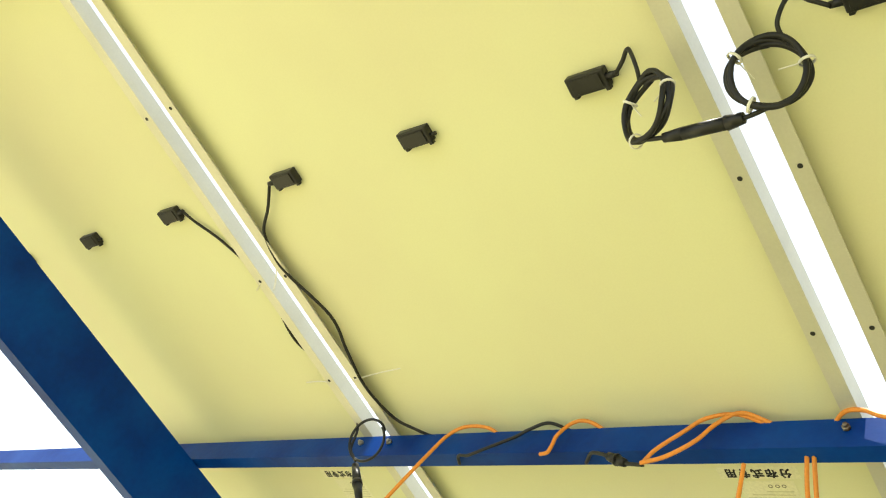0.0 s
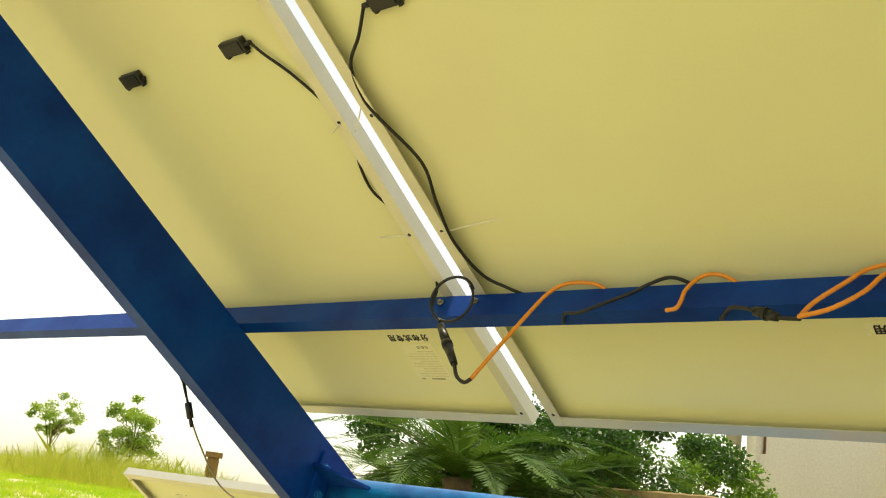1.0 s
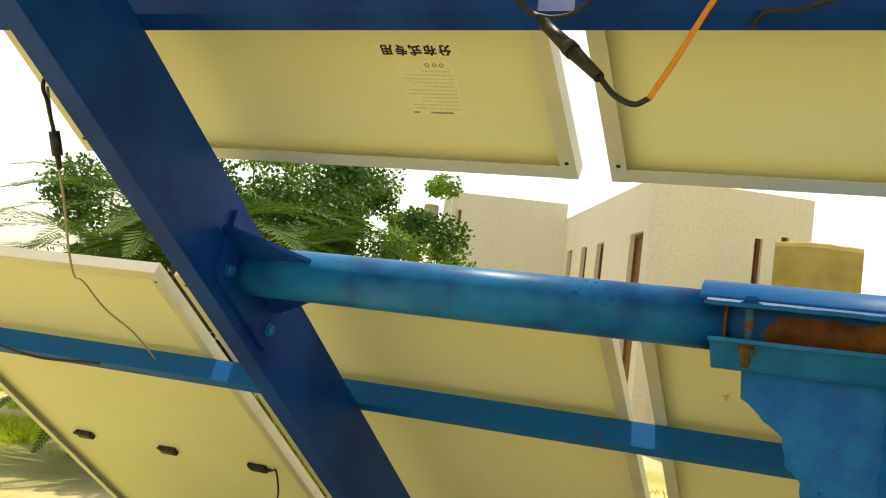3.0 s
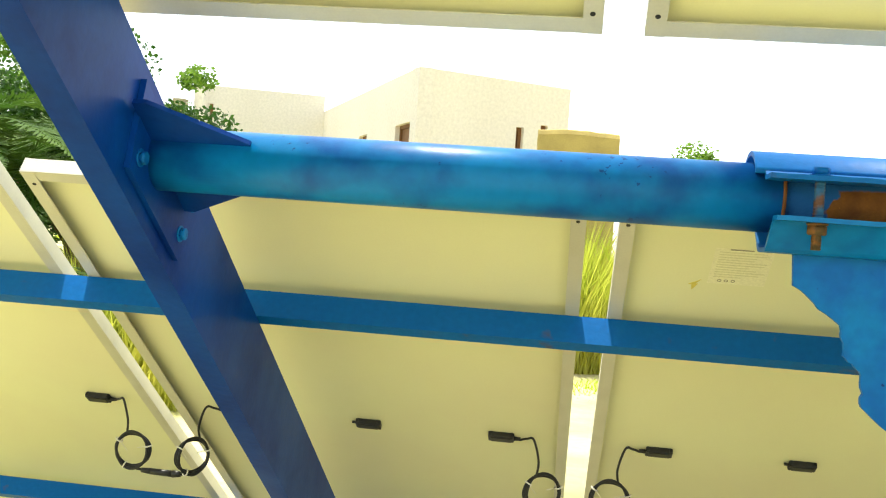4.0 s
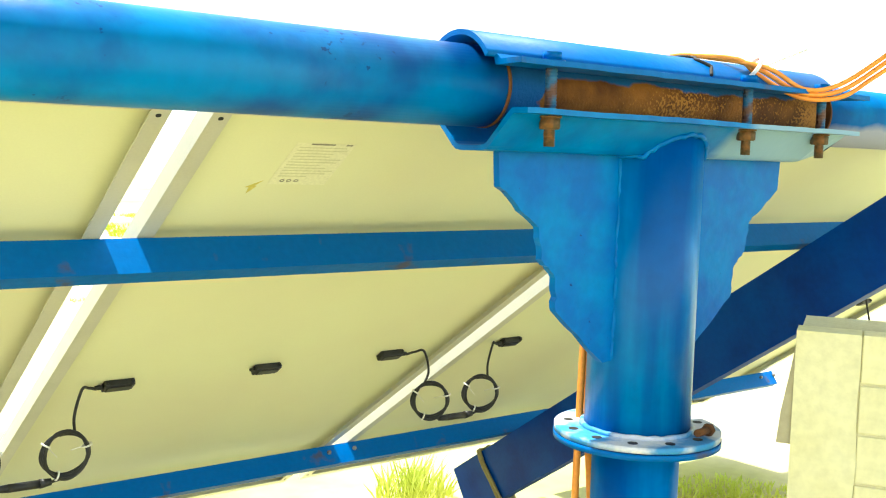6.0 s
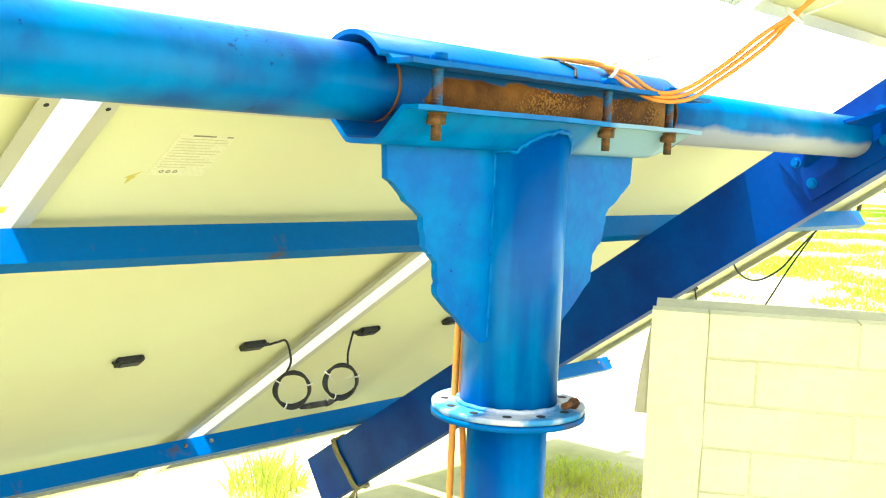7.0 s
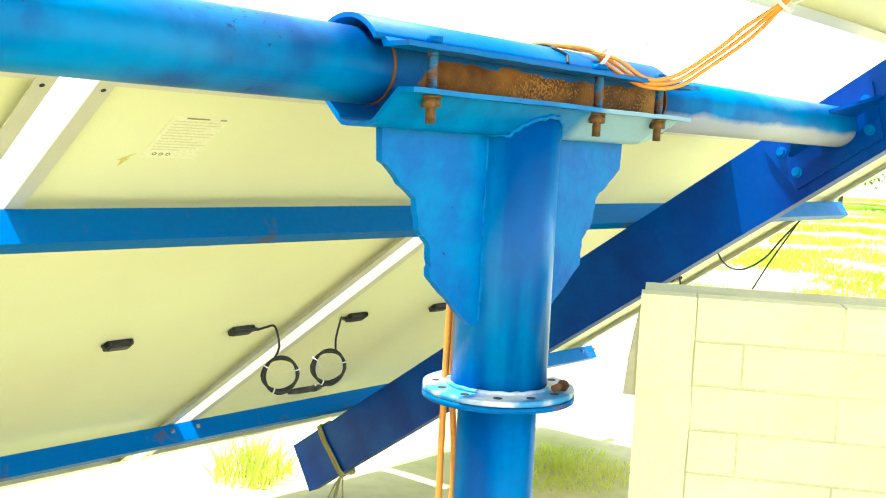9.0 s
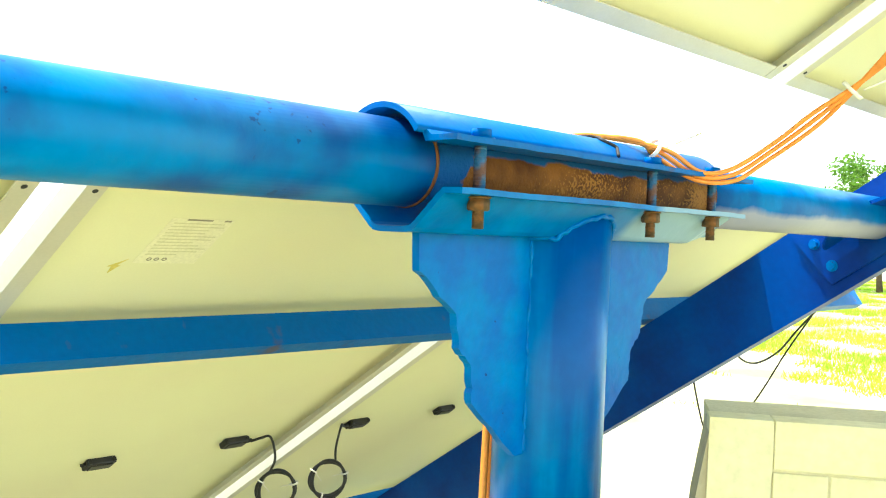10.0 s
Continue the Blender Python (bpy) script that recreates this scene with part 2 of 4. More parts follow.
for leafy in (LEAF, LEAF_PALE, LEAF_DARK, FROND, GRASS, GRASS_FINE):
    let_light_through(leafy, 0.25 if leafy in (FROND, LEAF_DARK) else 0.45)
DRY_TWIG = mat("dry_twig", (0.24, 0.20, 0.08), 0.9, 0, (0.34, 0.32, 0.12), 3, 40, 0.8, 0.3)
TIMBER = mat("weathered_timber", (0.26, 0.18, 0.06), 0.85, 0, (0.16, 0.11, 0.04), 5, 60, 0.7, 0.4)
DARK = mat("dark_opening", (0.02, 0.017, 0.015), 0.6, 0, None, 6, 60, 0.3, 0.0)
CEMENT = mat("cement", (0.40, 0.36, 0.24), 0.95, 0, (0.33, 0.30, 0.2), 2, 60, 0.7, 0.4)


# ---- small mesh kit ----
def box(bm, x0, x1, y0, y1, z0, z1, bevel=0.0, m=None):
    vs = [bm.verts.new((x, y, z)) for x in (x0, x1) for y in (y0, y1) for z in (z0, z1)]
    fs = [bm.faces.new([vs[i] for i in q]) for q in ((0, 1, 3, 2), (4, 6, 7, 5), (0, 4, 5, 1), (2, 3, 7, 6), (0, 2, 6, 4), (1, 5, 7, 3))]
    if bevel:
        es = list({e for f in fs for e in f.edges})
        res = bmesh.ops.bevel(bm, geom=es, offset=bevel, segments=2, affect="EDGES", profile=0.5)
        vs = list({v for f in res["faces"] for v in f.verts} | {v for v in vs if v.is_valid})
    if m is not None:
        bmesh.ops.transform(bm, matrix=m, verts=vs)
    return vs


def prism(bm, outline, axis, a, b):
    """A solid: an outline of (u, v) drawn out along an axis ('x': u, v are y, z; 'y': x, z; 'z': x, y) from a to b."""
    def put(u, v, w):
        return {"x": (w, u, v), "y": (u, w, v), "z": (u, v, w)}[axis]
    lo = [bm.verts.new(put(u, v, a)) for u, v in outline]
    hi = [bm.verts.new(put(u, v, b)) for u, v in outline]
    n = len(outline)
    bm.faces.new(lo), bm.faces.new(hi)
    for i in range(n):
        bm.faces.new((lo[i], lo[(i + 1) % n], hi[(i + 1) % n], hi[i]))
    return lo + hi


def rod(bm, p, q, r, r2=None, n=20, caps=True):
    """A round bar from p to q."""
    p, q = Vector(p), Vector(q)
    m = Matrix.Translation(p) @ (q - p).to_track_quat("Z", "Y").to_matrix().to_4x4()
    ln = (q - p).length
    r2 = r if r2 is None else r2
    lo = [bm.verts.new(m @ Vector((r * math.cos(a), r * math.sin(a), 0))) for a in (math.tau * i / n for i in range(n))]
    hi = [bm.verts.new(m @ Vector((r2 * math.cos(a), r2 * math.sin(a), ln))) for a in (math.tau * i / n for i in range(n))]
    for i in range(n):
        bm.faces.new((lo[i], lo[(i + 1) % n], hi[(i + 1) % n], hi[i])).smooth = True
    if caps:
        bm.faces.new(lo[::-1]), bm.faces.new(hi)
    return lo + hi


def ring(bm, p, q, r_out, r_in, n=40):
    """A hollow pipe or washer from p to q."""
    p, q = Vector(p), Vector(q)
    m = Matrix.Translation(p) @ (q - p).to_track_quat("Z", "Y").to_matrix().to_4x4()
    ln = (q - p).length
    rows = [[bm.verts.new(m @ Vector((r * math.cos(math.tau * i / n), r * math.sin(math.tau * i / n), z))) for i in range(n)]
            for r, z in ((r_in, 0), (r_out, 0), (r_out, ln), (r_in, ln))]
    for k in range(4):
        a, b = rows[k], rows[(k + 1) % 4]
        for i in range(n):
            f = bm.faces.new((a[i], a[(i + 1) % n], b[(i + 1) % n], b[i]))
            f.smooth = k in (1, 3)


def smooth_path(pts, per=8):
    """A soft line through the given points (Catmull-Rom)."""
    P = [Vector(p) for p in pts]
    P = [2 * P[0] - P[1]] + P + [2 * P[-1] - P[-2]]
    out = []
    for i in range(1, len(P) - 2):
        for k in range(per):
            t = k / per
            out.append(0.5 * ((2 * P[i]) + (P[i + 1] - P[i - 1]) * t + (2 * P[i - 1] - 5 * P[i] + 4 * P[i + 1] - P[i + 2]) * t * t
                              + (3 * P[i] - P[i - 1] - 3 * P[i + 1] + P[i + 2]) * t ** 3))
    return out + [P[-2]]


def tube(bm, pts, r, per=8, n=8, closed=False):
    """A cable along a soft line."""
    line = smooth_path(pts, per) if per else [Vector(p) for p in pts]
    up = Vector((0.13, 0.21, 0.97))
    rows = []
    for i, p in enumerate(line):
        d = (line[min(i + 1, len(line) - 1)] - line[max(i - 1, 0)]).normalized()
        side = d.cross(up)
        side = side.normalized() if side.length > 1e-4 else Vector((1, 0, 0))
        up = side.cross(d).normalized()
        rows.append([bm.verts.new(p + r * (math.cos(a) * side + math.sin(a) * up)) for a in (math.tau * k / n for k in range(n))])
    for a, b in zip(rows, rows[1:]):
        for k in range(n):
            bm.faces.new((a[k], a[(k + 1) % n], b[(k + 1) % n], b[k])).smooth = True
    bm.faces.new(rows[0][::-1]), bm.faces.new(rows[-1])


def mesh_of(name, bm, material):
    bmesh.ops.recalc_face_normals(bm, faces=bm.faces)
    me = bpy.data.meshes.new(name)
    bm.to_mesh(me)
    bm.free()
    me.materials.append(material)
    return me


def part(name, bm, material, parent, label="", kind=""):
    ob = new(name, mesh_of(name, bm, material))
    ob.parent = parent
    return tagged(ob, label, kind=kind)


def thing(name, m, label, category, group="", kind=""):
    ob = new(name)
    ob.empty_display_size = 0.1
    ob.matrix_basis = m
    return tagged(ob, label, category, group, kind)


def solo(name, bm, material, label, category, group="", kind="", m=None):
    ob = new(name, mesh_of(name, bm, material))
    if m is not None:
        ob.matrix_basis = m
    return tagged(ob, label, category, group, kind)


def B():
    return bmesh.new()


# ---- plan: the table of panels, in its own slope: u along the tube, s down the slope, w out of it ----
TILT = Matrix.Translation((0, 0, 1.9)) @ Matrix.Rotation(radians(-34), 4, "X")
PW, PL, HALF = 1.133, 2.256, 0.031
PITCH = PW + 2 * HALF
MID = 0.445                       # open strip between the two rows
POST_X, POST_Y = 0.59, 0.064      # axis of the post
PLATE_Y = 0.055                   # plane of its gussets
TUBE_Y, TUBE_Z, TUBE_R = 0.05, 1.674, 0.052


def on_table(u, s, w=0.0):
    return TILT @ Matrix.Translation((u, s, w))


# ---- ground ----
RISE = 0.15                       # the yard swells a little under the table


def build_ground():
    bm = B()
    n = 120
    R = 900.0
    def coord(i):
        k = 2 * i / n - 1
        return math.copysign(abs(k) ** 3.2, k) * R
    grid = []
    for i in range(n + 1):
        row = []
        for j in range(n + 1):
            x, y = coord(i) + 1, coord(j) + 3
            d = math.hypot(x, y)
            z = 0.05 * noise.noise((x * 0.5, y * 0.5, 0)) + 0.03 * noise.noise((x * 1.7, y * 1.7, 3))
            z *= min(1.0, d / 6)
            z += RISE * max(0.0, min(1.0, (9.0 - math.hypot(x - 2, y - 1.5)) / 4.0))
            row.append(bm.verts.new((x, y, z - 0.02)))
        grid.append(row)
    for i in range(n):
        for j in range(n):
            bm.faces.new((grid[i][j], grid[i + 1][j], grid[i + 1][j + 1], grid[i][j + 1])).smooth = True
    return solo("ground", bm, SOIL, "dry sandy yard with patches of grass", "ground", kind="structure")


build_ground()


# ---- solar panels ----
def text_mesh(body, size):
    cu = bpy.data.curves.new("lettering", "FONT")
    cu.body, cu.size, cu.align_x, cu.align_y = body, size, "CENTER", "CENTER"
    cu.resolution_u, cu.offset, cu.space_character = 2, 0.0011, 1.28
    tmp = new("lettering", cu)
    bpy.context.view_layer.update()
    me = bpy.data.meshes.new_from_object(tmp.evaluated_get(bpy.context.evaluated_depsgraph_get()))
    bpy.data.objects.remove(tmp)
    me.materials.clear()
    me.materials.append(INK)
    return me


def build_panel(printed):
    p = thing("solar_panel", on_table(0, 0), "framed solar panel with a cream backsheet, bolted to blue purlins", "solar panel", "panels of the table")
    hw, hl, d, fl, th = PW / 2, PL / 2, 0.035, 0.03, 0.002
    for sx in (-1, 1):
        bm = B()
        o = [(hw, 0), (hw, d), (hw - 0.010, d), (hw - 0.010, d - 0.0015), (hw - th, d - 0.0015), (hw - th, th), (hw - fl, th), (hw - fl, 0)]
        prism(bm, [(sx * a, b) for a, b in o], "y", -hl, hl)
        part("side_rail", bm, ALU, p, "silver aluminium frame rail")
    for sy in (-1, 1):
        bm = B()
        o = [(hl, 0.001), (hl, d - 0.001), (hl - 0.010, d - 0.001), (hl - 0.010, d - 0.0025), (hl - th, d - 0.0025), (hl - th, th + 0.001), (hl - fl, th + 0.001), (hl - fl, 0.001)]
        prism(bm, [(sy * a, b) for a, b in o], "x", -hw + 0.0022, hw - 0.0022)
        part("end_rail", bm, ALU, p, "silver aluminium frame rail")
    bm = B()
    box(bm, -hw + th, hw - th, -hl + th, hl - th, 0.0245, 0.0275)
    part("backsheet", bm, BACKSHEET, p, "cream white backsheet")
    bm = B()
    box(bm, -hw + th, hw - th, -hl + th, hl - th, 0.0277, 0.0325)
    part("glass_front", bm, CELLS, p, "dark blue cells under glass")
    for x in (-0.38, 0.0, 0.38):
        bm = B()
        y = 0.008
        box(bm, x - 0.036, x + 0.036, y - 0.017, y + 0.017, 0.008, 0.0245, 0.003)
        box(bm, x - 0.028, x + 0.028, y - 0.012, y + 0.012, 0.0055, 0.0082, 0.001)
        for e in (-1, 1):
            box(bm, x + e * 0.030 - 0.004, x + e * 0.030 + 0.004, y + 0.016, y + 0.021, 0.010, 0.020, 0.001)
        sx = 1 if x > 0 else -1
        if x:
            rod(bm, (x + sx * 0.035, y, 0.015), (x + sx * 0.054, y, 0.015), 0.0062, 0.005, n=10)
        else:
            rod(bm, (x + 0.035, y + 0.004, 0.016), (x + 0.047, y + 0.004, 0.016), 0.004, n=8)
        part("junction_box", bm, BLACK, p, "small black junction box")
    # mounting holes in the lower lips: black discs, their inner shade put into colour
    holes = B()
    rod(holes, (0, 0, -0.0008), (0, 0, 0.0004), 0.0042, n=12)
    hole = mesh_of("mounting_hole_disc", holes, INK)
    for sx in (-1, 1):
        for y in (-0.52, 0.52, -0.22, 0.22, -1.088, 1.088) if printed else (-1.088, 1.088):
            h = new("mounting_hole_disc", hole)
            h.parent, h.location = p, (sx * (hw - 0.016), y, 0)
    # printing and rating label on the backsheet, read from the low side
    if printed:
        bm = B()
        box(bm, 0.230, 0.394, 0.834, 0.866, 0.0240, 0.0246)
        plate = part("type_print", bm, STICKER, p, "printed strip with dark characters")
        words = new("lettering", text_mesh("\u5206\u5e03\u5f0f\u4e13\u7528", 0.024))
        words.parent = plate
        words.matrix_basis = Matrix.Translation((0.312, 0.850, 0.0236)) @ Matrix(((-1, 0, 0, 0), (0, 1, 0, 0), (0, 0, -1, 0), (0, 0, 0, 1)))
    bm = B()
    box(bm, 0.262, 0.375, 0.872, 1.000, 0.0240, 0.0246)
    lab = part("rating_label", bm, STICKER, p, "pale label with fine grey lines")
    bm = B()
    for r in range(11):
        y = 0.898 + r * 0.0088
        w = 0.098 * (0.55 + 0.45 * abs(math.sin(r * 2.3)))
        box(bm, 0.366 - w, 0.366, y, y + 0.0024, 0.0236, 0.0241)
    part("fine_print", bm, GREY_INK, lab)
    bm = B()
    for x0, x1 in ((0.268, 0.280), (0.302, 0.347)):
        box(bm, x0, x1, 0.9955, 0.9990, 0.0234, 0.0241)
    part("title_bar", bm, WORN_BLACK, lab, "short dark printed bars")
    for x in (0.352, 0.339, 0.325):
        bm = B()
        ring(bm, (x, 0.885, 0.0234), (x, 0.885, 0.0241), 0.0045, 0.0028, 12)
        part("approval_mark", bm, WORN_BLACK, lab)
    if not printed:
        bm = B()
        prism(bm, [(0.402, 0.842), (0.391, 0.866), (0.397, 0.866), (0.386, 0.884), (0.412, 0.862), (0.405, 0.862)], "z", 0.0240, 0.0246)
        part("warning_mark", bm, FADED_YELLOW, p, "faded yellow printed mark")
    return p


def lower_at(k):
    """Panels of the low row are turned half round."""
    return on_table((k + 0.5) * PITCH, MID + PL / 2) @ Matrix.Rotation(math.pi, 4, "Z")


def upper_at(k):
    return on_table((k + 0.5) * PITCH, -PL / 2)


LOW_PANEL, HIGH_PANEL = build_panel(False), build_panel(True)
LOW_PANEL.matrix_basis = lower_at(-2)
for k in (-1, 0, 1, 2):
    copy_thing(LOW_PANEL, lower_at(k))
HIGH_PANEL.matrix_basis = upper_at(-1)
for k in (0, 1, 2):
    copy_thing(HIGH_PANEL, upper_at(k))


# ---- steel frame ----
def build_purlin(s):
    """A channel under the lips, web on the upslope side."""
    p = thing("purlin", on_table(POST_X + 0.01, s), "blue painted steel channel purlin under the panels", "purlin", "purlins")
    ln = 3.04
    # high purlins take the deepened blue: their shade is put into the colour
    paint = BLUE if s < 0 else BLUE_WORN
    for name, o in (("web", [(0, -0.0015), (0, -0.068), (0.005, -0.068), (0.005, -0.0015)]),
                    ("lower_flange", [(0.0051, -0.068), (0.035, -0.068), (0.035, -0.063), (0.0051, -0.063)]),
                    ("upper_flange", [(0.0051, -0.0065), (0.035, -0.0065), (0.035, -0.0015), (0.0051, -0.0015)])):
        bm = B()
        prism(bm, o, "x", -ln, ln)
        part(name, bm, paint, p)
    for k in range(-2, 4) if s != 0.835 else ():
        for e in (-1, 1):
            x = k * PITCH + e * 0.05 - POST_X - 0.01
            if abs(x) > ln:
                continue
            bm = B()
            rod(bm, (x, -0.0005, -0.026), (x, -0.007, -0.026), 0.0075, n=6)
            rod(bm, (x, -0.007, -0.026), (x, -0.012, -0.026), 0.0042, n=10)
            part("bolt", bm, STEEL, p)
    return p


for s in (-1.85, -0.427, 0.835, 2.31):
    build_purlin(s)


def build_rafter(side):
    """A deep channel, web towards the post, from the high edge to the low edge."""
    x = POST_X + 0.005 + side * 1.335
    p = thing("rafter", on_table(x, 0.2), "deep blue painted steel channel rafter carrying the purlins", "rafter", "rafters")
    top, bot, f, t = -0.072, -0.272, 0.05, 0.006
    a, b = -2.3, 2.52
    bm = B()
    prism(bm, [(0, top), (0, bot), (side * t, bot), (side * t, top)], "y", a, b)
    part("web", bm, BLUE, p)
    for w0, w1 in ((top, top - 0.009), (bot, bot + 0.009)):
        bm = B()
        prism(bm, [(side * (t + 0.0002), w0), (side * f, w0), (side * f, w1), (side * (t + 0.0002), w1 + (w1 - w0) * 0.4)], "y", a, b)
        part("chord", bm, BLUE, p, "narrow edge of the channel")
    # joint plate at the end of the tube, with bolts
    cs, cw = 0.2045 - 0.2, -0.1586       # tube axis in the slope
    bm = B()
    o = [(cs - 0.165, cw + 0.055), (cs + 0.165, cw + 0.055), (cs + 0.14, cw - 0.085), (cs - 0.12, cw - 0.085)]
    prism(bm, o, "x", -side * 0.0005, -side * 0.0105)
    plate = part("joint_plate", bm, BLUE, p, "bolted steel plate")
    for ds, dw in ((-0.13, 0.02), (0.125, 0.025), (0.115, -0.045), (-0.10, -0.05)):
        bm = B()
        rod(bm, (-side * 0.0105, cs + ds, cw + dw), (-side * 0.0125, cs + ds, cw + dw), 0.0145, n=20)
        rod(bm, (-side * 0.0125, cs + ds, cw + dw), (-side * 0.0215, cs + ds, cw + dw), 0.0105, n=6)
        part("bolt", bm, BLUE_SCUFF, plate)
    return p


build_rafter(-1), build_rafter(1)


def build_tube():
    p = thing("torque_tube", pose(POST_X, TUBE_Y, TUBE_Z), "thick blue painted steel pipe with worn paint", "pipe")
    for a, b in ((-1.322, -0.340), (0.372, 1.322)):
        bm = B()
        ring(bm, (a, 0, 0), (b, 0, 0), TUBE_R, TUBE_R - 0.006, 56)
        sec = part("pipe_section", bm, TUBE_PAINT if a < 0 else PALING_PIPE, p, "" if a < 0 else "blue paint above, pale below")
        bm = B()
        e = b if a < 0 else a
        ring(bm, (e - 0.0022, 0, 0), (e + 0.0030, 0, 0), TUBE_R + 0.0009, TUBE_R - 0.01, 48)
        part("weld_rim", bm, RUST, sec, "rusty cut edge of the pipe")
        # fin from the tube to the joint plate
        sd = -1 if a < 0 else 1
        for zz in (1, -1):
            bm = B()
            o = [(sd * 1.322, zz * (TUBE_R - 0.004)), (sd * 1.322, zz * (TUBE_R + 0.088)), (sd * 1.30, zz * (TUBE_R + 0.088)), (sd * 1.155, zz * (TUBE_R + 0.004)), (sd * 1.155, zz * (TUBE_R - 0.004))]
            prism(bm, o, "z", -0.004, 0.004)
            bmesh.ops.rotate(bm, verts=bm.verts[:], cent=(0, 0, 0), matrix=Matrix.Rotation(radians(-34), 3, "X"))
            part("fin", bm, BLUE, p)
    bm = B()
    rod(bm, (-0.36, 0, 0), (0.39, 0, 0), TUBE_R - 0.0085, n=48)
    part("inner_pipe", bm, RUSTY_PIPE, p, "rusty inner pipe with flaking blue paint")
    return p


build_tube()

CL0, CL1 = -0.385, 0.365              # ends of the saddle, along the tube from the post


def build_saddle():
    """A half shell over the pipe with two flat wings for the bolts."""
    p = thing("pipe_saddle", pose(POST_X, TUBE_Y, TUBE_Z - 0.003),
              "bent blue steel saddle clamped over the pipe", "pipe clamp", "saddles of the clamp")
    n, ro, ri = 20, TUBE_R + 0.021, TUBE_R + 0.014
    gap, wing, t, k = 0.026, 0.108, 0.007, 1
    a0 = math.asin((gap + t) / ro) + 0.10
    arc = [a0 + (math.pi - 2 * a0) * i / n for i in range(n + 1)]
    o = [(ro * math.cos(a), k * ro * math.sin(a)) for a in arc] + [(ri * math.cos(a), k * ri * math.sin(a)) for a in reversed(arc)]
    bm = B()
    prism(bm, o, "x", CL0, CL1)
    for f in bm.faces:
        f.smooth = len(f.verts) == 4
    part("shell", bm, BLUE_WORN, p)
    for e in (-1, 1):
        bm = B()
        ca, sa = ro * math.cos(a0), ro * math.sin(a0)
        cb, sb = ri * math.cos(a0), ri * math.sin(a0)
        w = [(e * cb, k * sb), (e * (cb + 0.004), k * gap), (e * wing, k * gap), (e * wing, k * (gap + t)), (e * (ca + 0.008), k * (gap + t)), (e * ca, k * sa)]
        nseg = 36
        rows = []
        for i in range(nseg + 1):
            x = CL0 + 0.014 + (CL1 + 0.016 - CL0) * i / nseg
            dz = 0.0016 * noise.noise((x * 9, e, k)) + 0.0010 * noise.noise((x * 31, e, k + 4))
            dy = 0.0022 * noise.noise((x * 14, e + 7, k))
            rows.append([bm.verts.new((x, y + (dy if abs(y) > 0.1 else 0), z + (dz if abs(y) > 0.1 else 0))) for y, z in w])
        for r0, r1 in zip(rows, rows[1:]):
            for q in range(6):
                bm.faces.new((r0[q], r1[q], r1[(q + 1) % 6], r0[(q + 1) % 6]))
        bm.faces.new(rows[0]), bm.faces.new(rows[-1][::-1])
        bmesh.ops.recalc_face_normals(bm, faces=bm.faces[:])
        part("wing", bm, BLUE_WORN, p)
    bm = B()
    ro = TUBE_R + 0.0225
    ang = [math.radians(35 + 110 * i / 14) for i in range(15)]
    tube(bm, [(0.05 + 0.008 * math.sin(i * 1.7), ro * math.cos(a), ro * math.sin(a)) for i, a in enumerate(ang)], 0.0028, per=3, n=6)
    part("weld_seam", bm, DARK, p, "dark weld seam across the shell")
    return p


def build_lower_saddle():
    """A plate folded into a trough: two narrow wings, slanting sides and a flat bottom."""
    p = thing("pipe_saddle", pose(POST_X, TUBE_Y, TUBE_Z - 0.003), "folded blue steel trough welded on the post", "pipe clamp", "saddles of the clamp")
    out = [(0.108, -0.026), (0.108, -0.033), (0.0815, -0.033), (0.0755, -0.038), (0.038, -0.073), (0.031, -0.0775), (0.020, -0.079)]
    inn = [(0.020, -0.072), (0.028, -0.0705), (0.034, -0.067), (0.0705, -0.033), (0.079, -0.026)]
    left = [(-y, z) for y, z in reversed(out)]
    outline = [(0.108, -0.026)] + out[1:] + left + [(-y, z) for y, z in reversed(inn)] + inn
    bm = B()
    n = 40
    rows = []
    for i in range(n + 1):
        x = CL0 + 0.026 + (CL1 - 0.020 - CL0) * i / n
        dz = 0.0014 * noise.noise((x * 9, 1.3, 2)) + 0.0010 * noise.noise((x * 31, 2.1, 4))
        close = max(0.0, (i - n + 3) / 3.0) * 0.012          # the far end is ground round
        rows.append([bm.verts.new((x, y * (1 - close), z + (dz if abs(y) > 0.1 else 0) + (close if z < -0.07 else 0))) for y, z in outline])
    k = len(outline)
    for r0, r1 in zip(rows, rows[1:]):
        for q in range(k):
            bm.faces.new((r0[q], r1[q], r1[(q + 1) % k], r0[(q + 1) % k]))
    bm.faces.new(rows[0]), bm.faces.new(rows[-1][::-1])
    part("trough", bm, PALING_SADDLE, p, "scuffed blue paint, pale at one end")
    return p


build_saddle(), build_lower_saddle()


